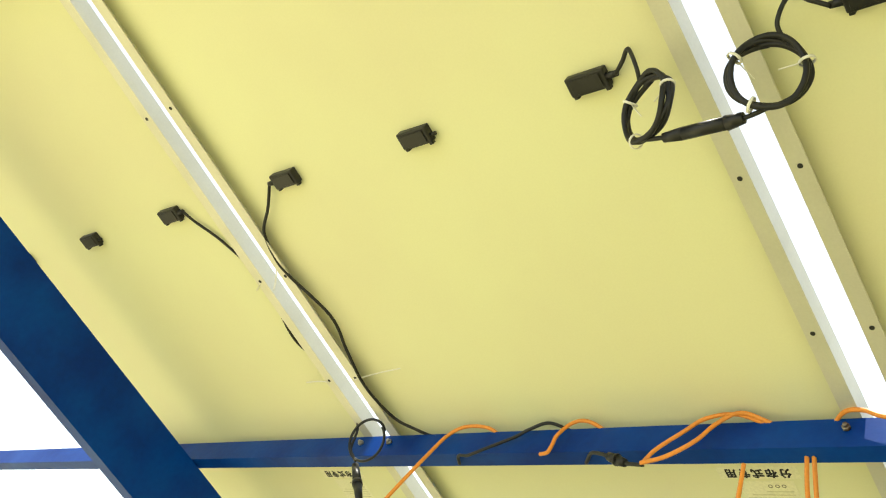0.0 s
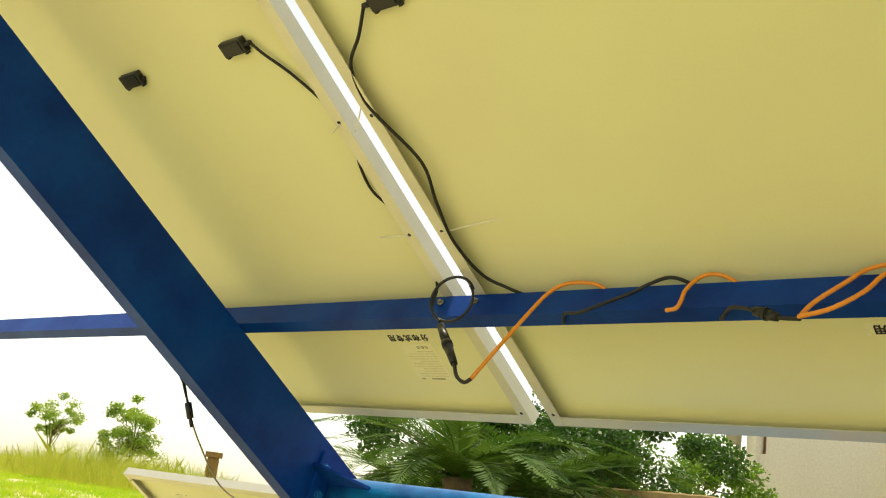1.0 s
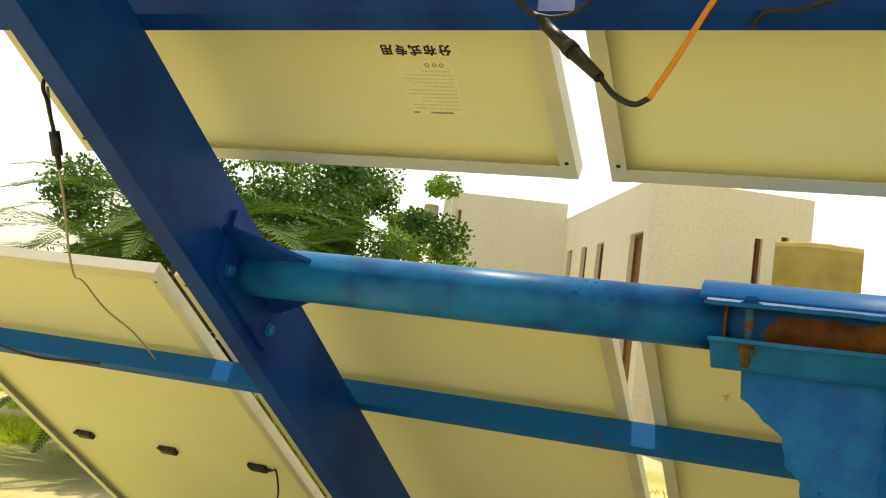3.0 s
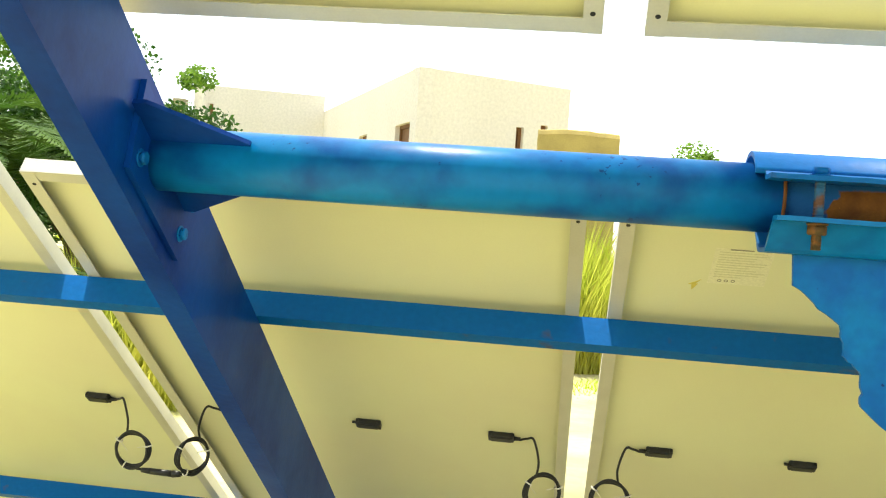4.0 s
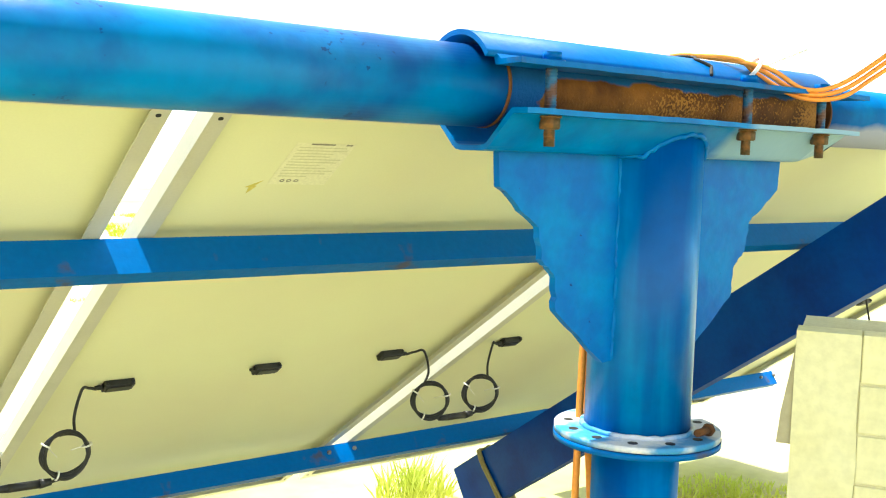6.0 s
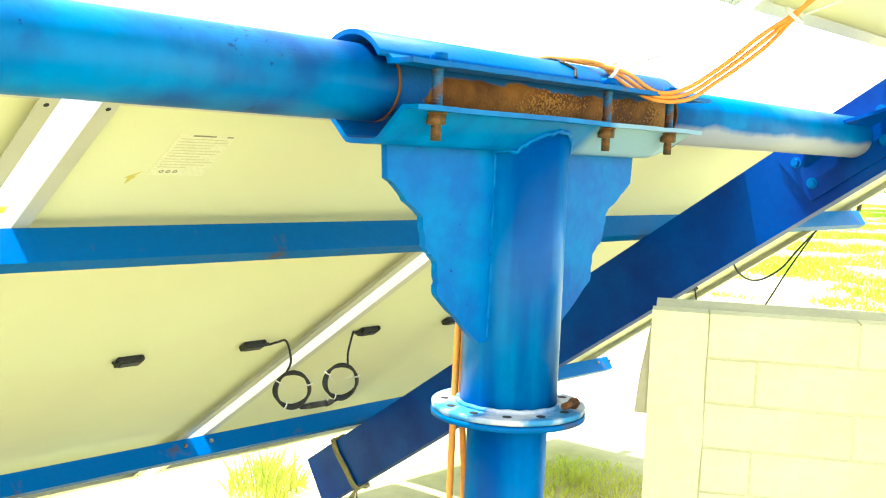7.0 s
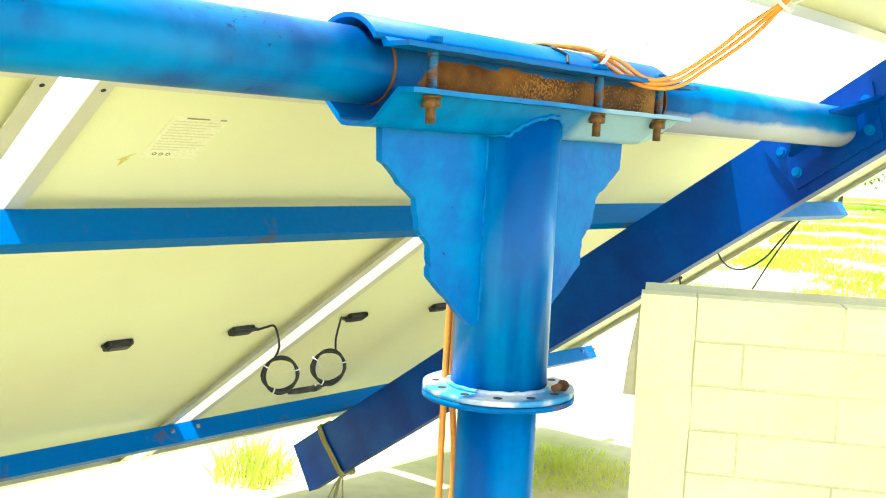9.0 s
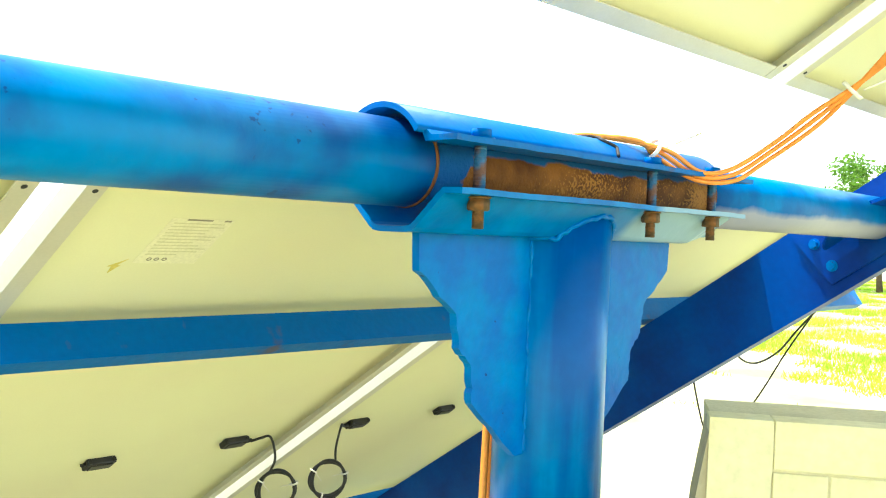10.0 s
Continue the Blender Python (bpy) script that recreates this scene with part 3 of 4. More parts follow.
def build_clamp_bolt(x, y):
    p = thing("clamp_bolt", pose(POST_X + x, TUBE_Y + y, TUBE_Z - 0.003), "rusty threaded bolt with nut through the saddle wings", "bolt", "bolts of the clamp")
    bm = B()
    rod(bm, (0, 0, -0.034), (0, 0, 0.034), 0.0072, n=14)
    for i in range(16):
        z = -0.034 + i * 0.0043
        rod(bm, (0, 0, z), (0, 0, z + 0.002), 0.0078, n=10)
    part("shank", bm, BOLT_PAINT, p)
    bm = B()
    rod(bm, (0, 0, 0.0335), (0, 0, 0.036), 0.017, n=18)
    rod(bm, (0, 0, 0.036), (0, 0, 0.046), 0.0125, n=6)
    part("head", bm, BLUE_WORN, p)
    bm = B()
    rod(bm, (0, 0, -0.034), (0, 0, -0.072), 0.0068, n=14)
    for i in range(9):
        rod(bm, (0, 0, -0.053 - i * 0.0021), (0, 0, -0.0541 - i * 0.0021), 0.0075, n=10)
    part("thread_end", bm, RUSTY_NUT, p, "rusty end of the thread")
    bm = B()
    rod(bm, (0, 0, -0.0335), (0, 0, -0.0360), 0.0152, n=18)
    rod(bm, (0, 0, -0.0360), (0, 0, -0.0375), 0.0120, 0.0138, n=6)
    rod(bm, (0, 0, -0.0375), (0, 0, -0.0490), 0.0138, n=6)
    rod(bm, (0, 0, -0.0490), (0, 0, -0.0505), 0.0138, 0.0118, n=6)
    part("nut", bm, RUSTY_NUT, p, "rusty hexagon nut")
    return p


for y in (-0.082, 0.082):
    for x in (-0.298, 0.104, 0.296):
        build_clamp_bolt(x, y)


def ragged(a, b, n, amp, seed):
    rnd = random.Random(seed)
    return [(a[0] + (b[0] - a[0]) * i / n + rnd.uniform(-amp, amp), a[1] + (b[1] - a[1]) * i / n + rnd.uniform(-amp, amp)) for i in range(1, n)]


def build_post():
    p = thing("mounting_post", pose(POST_X, POST_Y, 0), "round blue painted steel post with flange and gussets", "post")
    bm = B()
    rod(bm, (0, 0, 1.177), (0, 0, 1.630), 0.081, n=64)
    part("upper_pipe", bm, POST_PAINT, p)
    bm = B()
    rod(bm, (0, 0, -0.1), (0, 0, 1.1575), 0.067, n=64)
    part("lower_pipe", bm, POST_PAINT, p)
    dy = PLATE_Y - POST_Y
    for sx in (-1, 1):
        bm = B()
        k = [(0.312, 1.606), (0.308, 1.545), (0.235, 1.49), (0.228, 1.445), (0.20, 1.418), (0.196, 1.37), (0.098, 1.288)]
        o = [(0.070, 1.606)]
        for i, c in enumerate(k):
            o.append(c)
            if i and i + 1 < len(k):
                o += ragged(c, k[i + 1], 7, 0.0022, i + 9 * sx)
        o.append((0.070, 1.290))
        prism(bm, [(sx * a, b) for a, b in o], "y", dy - 0.006, dy + 0.006)
        g = part("gusset", bm, BLUE_SCUFF, p, "flame-cut stepped gusset plate")
        bm = B()
        rnd = random.Random(5)
        tube(bm, [(sx * (0.0775 + rnd.uniform(-0.0022, 0.0022)), dy - 0.0055 + rnd.uniform(-0.0012, 0.0008), 1.292 + i * 0.0098) for i in range(32)], 0.0042, per=2, n=6)
        part("weld_bead", bm, BLUE_SCUFF, g)
        bm = B()
        tube(bm, [(sx * (0.084 + i * 0.0094), dy - 0.0065 + rnd.uniform(-0.001, 0.001), 1.6045 + rnd.uniform(-0.0018, 0.0018)) for i in range(25)], 0.0028, per=2, n=6)
        part("top_weld", bm, BLUE_WORN, g)
    bm = B()
    rnd = random.Random(8)
    line = []
    for q in range(41):
        a = math.pi + math.pi * q / 40
        y = POST_Y + 0.081 * math.sin(a) - TUBE_Y
        drop = 0.0785 if y > -0.036 else 0.038 + max(0.0, y + 0.0755) * 0.933
        line.append((0.082 * math.cos(a), 0.082 * math.sin(a) + rnd.uniform(-0.002, 0.001), TUBE_Z - 0.003 - drop + rnd.uniform(-0.002, 0.002)))
    tube(bm, line, 0.0042, per=2, n=7)
    part("weld_bead", bm, BLUE_SCUFF, p, "rough weld at the head of the post")
    for i, z in enumerate((1.1575, 1.1680)):
        bm = B()
        ring(bm, (0, 0, z), (0, 0, z + 0.0092), 0.1285 - 0.001 * i, 0.06, 64)
        fl = part("flange", bm, PALE_BLUE if i else BLUE_WORN, p, "drilled flange with chalky worn paint")
        if i:
            # bolt holes drawn as near-black discs, the shade inside put into the colour
            bmh = B()
            rod(bmh, (0, 0, 0), (0, 0, 0.0006), 0.0075, n=14)
            hole = mesh_of("bolt_hole_disc", bmh, DARK)
            rnd = random.Random(12)
            bw = B()
            tube(bw, [((0.084 + rnd.uniform(-0.001, 0.002)) * math.cos(math.tau * q / 48), (0.084 + rnd.uniform(-0.001, 0.002)) * math.sin(math.tau * q / 48), z + 0.010 + rnd.uniform(0, 0.002)) for q in range(49)], 0.0045, per=2, n=6)
            part("foot_weld", bw, PALE_BLUE, fl, "chalky weld round the foot of the pipe")
            for k in range(12):
                a = math.tau * (k + 0.3) / 12
                h = new("bolt_hole_disc", hole)
                h.parent, h.location = fl, (0.106 * math.cos(a), 0.106 * math.sin(a), z + 0.0093)
    return p


build_post()


def build_loose_bolt():
    a = math.radians(-72)
    p = thing("rusty_bolt", pose(POST_X + 0.108 * math.cos(a), POST_Y + 0.108 * math.sin(a), 1.1872, 0, 3, 14), "rusty bolt lying on the flange of the post", "bolt")
    bm = B()
    rod(bm, (-0.024, 0, 0), (0.010, 0, 0), 0.0058, n=12)
    part("shank", bm, RUST, p)
    bm = B()
    rod(bm, (0.010, 0, 0), (0.019, 0, 0), 0.0098, n=6)
    part("head", bm, RUST, p)


build_loose_bolt()


# ---- cables ----
def T(u, s, w):
    return TILT @ Vector((u, s, w))


def cable(name, pts, r, material, label, category="cable", group="", per=8):
    """A cable through points of the slope."""
    bm = B()
    tube(bm, [T(*p) for p in pts], r, per)
    return solo(name, bm, material, label, category, group)


def coil_pair(u, s, turn_l, turn_r, drop=-0.135):
    """The leads of two neighbouring panels: each coiled, tied and hanging, the two joined by a plug."""
    at = T(u, s, 0.012)
    p = thing("cable_coils", Matrix.Translation(at), "two tied coils of black panel cable joined by a connector", "cable", "coiled panel leads")
    r = 0.050
    for e, turn in ((-1, turn_l), (1, turn_r)):
        c = Vector((e * 0.092, -0.02, drop))
        rot = Matrix.Rotation(radians(turn), 3, "Z")
        bm = B()
        top = c + rot @ Vector((-e * 0.0 + e * 0.02, 0, r - 0.004))
        tube(bm, [Vector(q) for q in ((e * 0.166, 0, 0.0), (e * 0.145, -0.014, 0.008), (e * 0.125, -0.03, 0.010 + 0.1 * (drop + 0.135)), (e * 0.108, -0.03, (drop + r) * 0.55), top)], 0.0034, 6, 8)
        part("lead", bm, RUBBER, p)
        for k in range(3):
            bm = B()
            n = 26
            tube(bm, [c + rot @ Vector(((r + 0.003 * (k - 1)) * math.cos(math.tau * (i + 3 * k) / 24), 0.005 * (k - 1) + 0.002 * math.sin(i), (r + 0.004 * (1 - k)) * math.sin(math.tau * (i + 3 * k) / 24))) for i in range(n)], 0.0042, 2, 8)
            part("turn", bm, RUBBER, p)
        for a in (0.3, 2.6, 4.3):
            bm = B()
            q = c + rot @ Vector((r * math.cos(a), 0, r * math.sin(a)))
            d = rot @ Vector((-math.sin(a), 0, math.cos(a)))
            ring(bm, q - d * 0.002, q + d * 0.002, 0.0115, 0.0098, 14)
            if a < 4:
                tail = c + rot @ Vector((0.35 * r * math.cos(a + 0.5), 0.004, 0.35 * r * math.sin(a + 0.5) - 0.006))
                rod(bm, q, tail, 0.0011, n=5)
            part("zip_tie", bm, TIE, p, "white cable tie with a long tail")
    z = drop - r
    bm = B()
    tube(bm, [Vector((-0.10, -0.02, z)), Vector((-0.05, -0.02, z - 0.006)), Vector((0.05, -0.02, z - 0.008)), Vector((0.10, -0.02, z))], 0.0034, 4, 8)
    part("joint_lead", bm, RUBBER, p)
    bm = B()
    rod(bm, (-0.060, -0.02, z - 0.006), (-0.03, -0.02, z - 0.007), 0.007, 0.0095, n=12)
    rod(bm, (-0.03, -0.02, z - 0.007), (0.035, -0.02, z - 0.008), 0.0095, n=12)
    rod(bm, (0.035, -0.02, z - 0.008), (0.06, -0.02, z - 0.007), 0.011, 0.008, n=12)
    part("connector", bm, BLACK, p, "black plug connector")
    return p


LOW_S, HIGH_S = MID + PL / 2 - 0.008, -PL / 2 + 0.008
for k, a, b in ((-1, 0, 50), (0, 22, 0), (1, -26, -24), (2, 20, -30)):
    coil_pair(k * PITCH, LOW_S, a, b)
coil_pair(PITCH, HIGH_S, -22, 24, -0.088), coil_pair(2 * PITCH, HIGH_S, 10, -20, -0.088)

# leads of the first high joint, hanging loose
cable("panel_lead", [(-0.165, HIGH_S, 0.015), (-0.149, -1.087, 0.016), (-0.108, -1.023, 0.018), (-0.058, -0.93, 0.012), (-0.052, -0.86, 0.012), (-0.085, -0.785, 0.018),
                     (-0.093, -0.72, 0.018), (-0.056, -0.65, 0.012), (-0.05, -0.52, 0.012), (-0.055, -0.462, -0.004), (-0.045, -0.447, -0.06), (-0.02, -0.442, -0.085), (0.0, -0.442, -0.10)],
      0.0034, RUBBER, "thin black panel lead along the frame rail", group="loose leads")
cable("panel_lead", [(0.165, HIGH_S, 0.015), (0.122, -1.071, 0.008), (0.068, -1.022, 0.004), (0.051, -0.956, 0.002), (0.059, -0.907, 0.0), (0.095, -0.781, 0.006), (0.077, -0.684, 0.002),
                     (0.066, -0.583, -0.004), (0.084, -0.484, 0.0), (0.127, -0.440, 0.003), (0.16, -0.412, 0.008), (0.20, -0.392, 0.012)],
      0.0036, RUBBER, "thin black panel lead along the frame rail", group="loose leads")
cable("lead_loop", [(0.02 + 0.060 * math.cos(0.4 + math.tau * i / 22), -0.464 - 0.025 * math.sin(0.4 + math.tau * i / 22), -0.052 + 0.043 * math.sin(0.4 + math.tau * i / 22) - 0.0002 * i) for i in range(24)],
      0.0033, RUBBER, "loop of black cable round the purlin", group="loose leads", per=3)
cable("lead_loop", [(0.29, -0.402, -0.073), (0.31, -0.432, -0.078), (0.35, -0.442, -0.088), (0.39, -0.448, -0.078), (0.418, -0.440, -0.05), (0.448, -0.438, -0.03), (0.478, -0.440, -0.010), (0.52, -0.440, 0.005), (0.565, -0.412, 0.006)],
      0.0036, RUBBER, "loop of black cable round the purlin", group="loose leads")
def plug(a, b, name_label):
    p = thing("plug_connector", TILT, name_label, "connector", "plugs on the purlin")
    a, b = Vector(a), Vector(b)
    bm = B()
    rod(bm, a, a.lerp(b, 0.45), 0.0085, 0.0105, n=12)
    rod(bm, a.lerp(b, 0.45), a.lerp(b, 0.55), 0.012, n=12)
    part("socket", bm, BLACK, p)
    bm = B()
    rod(bm, a.lerp(b, 0.55), b, 0.0105, 0.0075, n=12)
    part("tail", bm, BLACK, p)


plug((0.012, -0.442, -0.115), (0.118, -0.442, -0.228), "black plug hanging from the purlin")
cable("panel_lead", [(0.118, -0.442, -0.228), (0.145, -0.442, -0.262), (0.173, -0.442, -0.278), (0.192, -0.447, -0.272)], 0.004, RUBBER, "short black tail spliced to an orange wire", group="loose leads")
plug((0.715, -0.442, -0.098), (0.760, -0.442, -0.116), "black plug hanging from the purlin")
cable("panel_lead", [(0.63, -0.402, -0.073), (0.66, -0.432, -0.078), (0.69, -0.440, -0.088), (0.715, -0.442, -0.098), (0.76, -0.442, -0.116), (0.80, -0.442, -0.121)], 0.004, RUBBER, "short black tail spliced to an orange wire", group="loose leads")
ORG = "orange insulated wire wound round the purlin"
for pts in ([(0.192, -0.448, -0.274), (0.215, -0.452, -0.197), (0.238, -0.450, -0.095), (0.257, -0.448, -0.031), (0.289, -0.444, 0.0), (0.347, -0.436, 0.003), (0.38, -0.412, -0.004)],
            [(0.535, -0.432, -0.078), (0.561, -0.442, -0.084), (0.567, -0.446, -0.07), (0.568, -0.448, -0.040), (0.585, -0.444, -0.002), (0.62, -0.440, 0.004), (0.66, -0.412, -0.003)],
            [(0.795, -0.442, -0.121), (0.815, -0.448, -0.09), (0.855, -0.448, -0.045), (0.889, -0.446, -0.008), (0.944, -0.442, 0.004), (0.996, -0.422, -0.003)],
            [(0.798, -0.448, -0.122), (0.850, -0.454, -0.112), (0.895, -0.454, -0.074), (0.918, -0.450, -0.028), (0.955, -0.446, 0.003), (1.008, -0.422, -0.003)],
            [(1.11, -0.412, -0.004), (1.14, -0.442, -0.002), (1.175, -0.448, -0.006), (1.228, -0.446, -0.025), (1.40, -0.444, -0.04)],
            [(1.078, -0.407, -0.06), (1.085, -0.382, -0.12), (1.095, -0.357, -0.17), (1.11, -0.25, -0.33)],
            [(1.090, -0.407, -0.06), (1.10, -0.382, -0.12), (1.108, -0.357, -0.17), (1.12, -0.24, -0.33)]):
    cable("orange_wire", pts, 0.0042, ORANGE, ORG, group="orange wires")
# long tails of ties threaded through holes in the lips
for a, b in (((-0.047, -0.606, -0.003), (-0.15, -0.600, 0.012)), ((0.047, -0.606, -0.003), (0.20, -0.618, 0.006)), ((-0.047, -0.905, -0.003), (-0.10, -0.88, 0.014)), ((-0.02, -0.88, 0.0), (0.03, -0.93, 0.004))):
    cable("zip_tie", [a, tuple((p + q) / 2 + (0.003 if i == 2 else 0) for i, (p, q) in enumerate(zip(a, b))), b], 0.0016, TIE, "long thin tail of a cable tie in the frame", "cable tie", "ties of the frames", per=4)
# bundle over the saddle to the high panels
for i in range(3):
    o = (i - 1) * 0.011
    bm = B()
    tube(bm, [Vector(q) for q in ((0.60 + o, 0.14, 1.725), (0.645 + o, 0.066, 1.7475), (0.705 + o, 0.020 - o, 1.746), (0.755, -0.01 + o, 1.730 - 0.3 * o), (0.802, -0.048 + 0.5 * o, 1.698 - 0.5 * o), (0.848, -0.085, 1.702 - 0.9 * o),
                                  (0.882, -0.13 + o, 1.740 - 1.6 * o), (0.902 + o, -0.19, 1.79 - 0.7 * o), (0.912, -0.254, 1.845), (0.925, -0.33, 1.925 + o), (0.99, -0.42, 2.05))], 0.0037, 6, 8)
    solo("orange_wire", bm, ORANGE, "orange wire in a tied bundle over the clamp", "cable", "orange bundle")
for q, d in (((0.747, 0.0, 1.735), (0.6, -0.3, -0.4)), ((0.912, -0.240, 1.832), (0.1, -0.7, 0.7))):
    bm = B()
    q, d = Vector(q), Vector(d).normalized()
    ring(bm, q - d * 0.003, q + d * 0.003, 0.0185, 0.0165, 20)
    rod(bm, q + Vector((0.0, -0.017, 0.0)), q + Vector((0.07, -0.045, 0.03)), 0.0016, n=6)
    solo("zip_tie", bm, TIE, "white cable tie round orange wires", "cable tie", "ties of the bundle")
for i in range(2):
    bm = B()
    x, y = POST_X - 0.036 + 0.016 * i, POST_Y + 0.085
    tube(bm, [Vector(q) for q in ((x + 0.05, y + 0.05, 1.70), (x + 0.01, y + 0.02, 1.55), (x, y, 1.40), (x - 0.004, y, 1.2), (x - 0.006 + 0.02 * i, y, 1.0), (x - 0.004, y - 0.004, 0.8), (x, y - 0.02, 0.4), (x + 0.01, y, 0.0))], 0.0058, 6, 8)
    solo("orange_wire", bm, ORANGE, "orange wire running down behind the post", "cable", "wires on the post")

# loose wire below the high stub, and the wire that trails to the low panel
p = thing("hanging_lead", TILT, "black lead with a plug hanging from the purlin stub", "cable")
bm = B()
tube(bm, [Vector(q) for q in ((-0.86, -0.41, -0.07), (-0.85, -0.415, -0.22), (-0.85, -0.381, -0.248), (-0.85, -0.33, -0.275))], 0.0035, 6)
part("lead", bm, RUBBER, p)
bm = B()
rod(bm, (-0.85, -0.335, -0.272), (-0.85, -0.30, -0.295), 0.0095, n=10)
rod(bm, (-0.85, -0.30, -0.295), (-0.85, -0.28, -0.308), 0.005, n=10)
part("plug", bm, BLACK, p)
cable("trailing_wire", [(-0.85, -0.40, -0.23), (-0.86, -0.31, -0.28), (-0.90, -0.20, -0.30), (-1.05, 0.02, -0.27), (-1.25, 0.25, -0.17), (-1.42, 0.44, -0.055), (-1.46, 0.60, -0.03), (-1.44, 0.72, -0.02), (-1.42, 0.835, -0.03)],
      0.0026, CEMENT, "thin bare wire trailing to the low panel")
cable("trailing_wire", [(-2.02, 0.838, -0.06), (-1.9, 0.82, -0.085), (-1.78, 0.825, -0.09), (-1.6, 0.838, -0.07)], 0.004, RUBBER, "black wire slung under the purlin")
# leads at the far end of the low row
cable("panel_lead", [(3.23, 0.86, -0.06), (3.24, 0.98, -0.09), (3.21, 1.08, -0.13), (3.10, 1.14, -0.14), (2.95, 1.12, -0.10), (2.82, 1.04, 0.0)], 0.0042, RUBBER, "drooping black lead with a joint", group="loose leads")
cable("panel_lead", [(3.24, 0.90, -0.07), (3.27, 1.08, -0.14), (3.24, 1.26, -0.24), (3.14, 1.40, -0.32), (3.02, 1.42, -0.30), (2.90, 1.32, -0.16), (2.84, 1.22, 0.0)], 0.0035, RUBBER, "thin black lead hanging down", group="loose leads")


# ---- rope on the rafter ----
def build_rope():
    p = thing("rope", on_table(POST_X + 0.005 + 1.335, 2.50), "frayed jute rope tied round the rafter end", "rope")
    for k in range(2):
        bm = B()
        o = 0.014 * k
        tube(bm, [Vector(q) for q in ((-0.006, 0.01 + o, -0.064), (-0.008, 0.01 + o, -0.12), (-0.008, -0.005 + o, -0.2), (-0.007, -0.02 + o, -0.279), (0.03, -0.02 + o, -0.281), (0.057, -0.02 + o, -0.278), (0.058, 0.0 + o, -0.17), (0.057, 0.01 + o, -0.064), (0.02, 0.01 + o, -0.0645), (-0.006, 0.01 + o, -0.064))], 0.006, 5)
        part("loop", bm, ROPE, p)
    rnd = random.Random(3)
    for k in range(5):
        bm = B()
        x, y = rnd.uniform(-0.02, 0.02), rnd.uniform(-0.02, 0.02)
        tube(bm, [Vector((0.0, -0.015, -0.279)), Vector((x, y + 0.03, -0.31)), Vector((x * 2, y * 2 + 0.09, -0.37)), Vector((x * 2.5, y * 2 + 0.14, -0.43))], 0.0035, 4, 6)
        part("frayed_end", bm, ROPE, p)


build_rope()


# ---- whitewashed brick pier beside the post ----
def build_brick_wall():
    m = Matrix.Translation((0.682, -0.148, 0)) @ Matrix.Rotation(math.atan2(-0.86, 0.51), 4, "Z")
    p = thing("wall_brick", m, "low cream washed brick wall beside the post", "wall", kind="structure")
    ln, th, ht, ch, bl = 0.52, 0.19, 1.352, 0.0715, 0.262
    bm = B()
    box(bm, 0.003, ln - 0.003, 0.0022, th - 0.004, -0.05, ht - 0.003)
    part("core", bm, MORTAR, p)
    rnd = random.Random(8)
    n = int(ht / ch)
    shapes = {}
    for r in range(n + 1):
        z1 = ht - r * ch
        z0 = max(z1 - ch + 0.0035, -0.02)
        x = -0.10 if r % 2 else -0.215
        while x < ln:
            x0, x1 = max(x, 0.086), min(x + bl - 0.0035, ln)
            if x1 - x0 > 0.02:
                key = (round(x1 - x0, 3), round(z1 - z0, 3))
                if key not in shapes:
                    bm = B()
                    box(bm, 0, key[0], 0, 0.05, 0, key[1], 0.002)
                    shapes[key] = mesh_of("brick", bm, BLOCK)
                b = new("brick", shapes[key])
                b.parent = p
                b.location = (x0, rnd.uniform(-0.0015, 0.0015), z0)
            x += bl
    bm = B()
    n = 30
    rows = []
    for i in range(n + 1):
        z = -0.02 + (ht + 0.02) * i / n
        e = 0.0845 + 0.0035 * noise.noise((z * 9, 3, 1)) + 0.002 * noise.noise((z * 31, 5, 1))
        rows.append([bm.verts.new(q) for q in ((-0.002, -0.0025, z), (e, -0.0025 + 0.001 * noise.noise((z * 7, 1, 1)), z), (e, 0.05, z), (-0.002, 0.05, z))])
    for r0, r1 in zip(rows, rows[1:]):
        for q in range(4):
            bm.faces.new((r0[q], r0[(q + 1) % 4], r1[(q + 1) % 4], r1[q]))
    bm.faces.new(rows[0][::-1]), bm.faces.new(rows[-1])
    part("plaster_corner", bm, BLOCK, p, "smooth plastered corner of the wall")
    bm = B()
    prism(bm, [(0.0, ht - 0.01), (0.0, 1.185), (-0.022, 1.185), (-0.018, 1.23)], "y", 0.002, 0.10)
    part("plaster_spur", bm, CEMENT, p, "wedge of rough render on the end of the wall")


build_brick_wall()


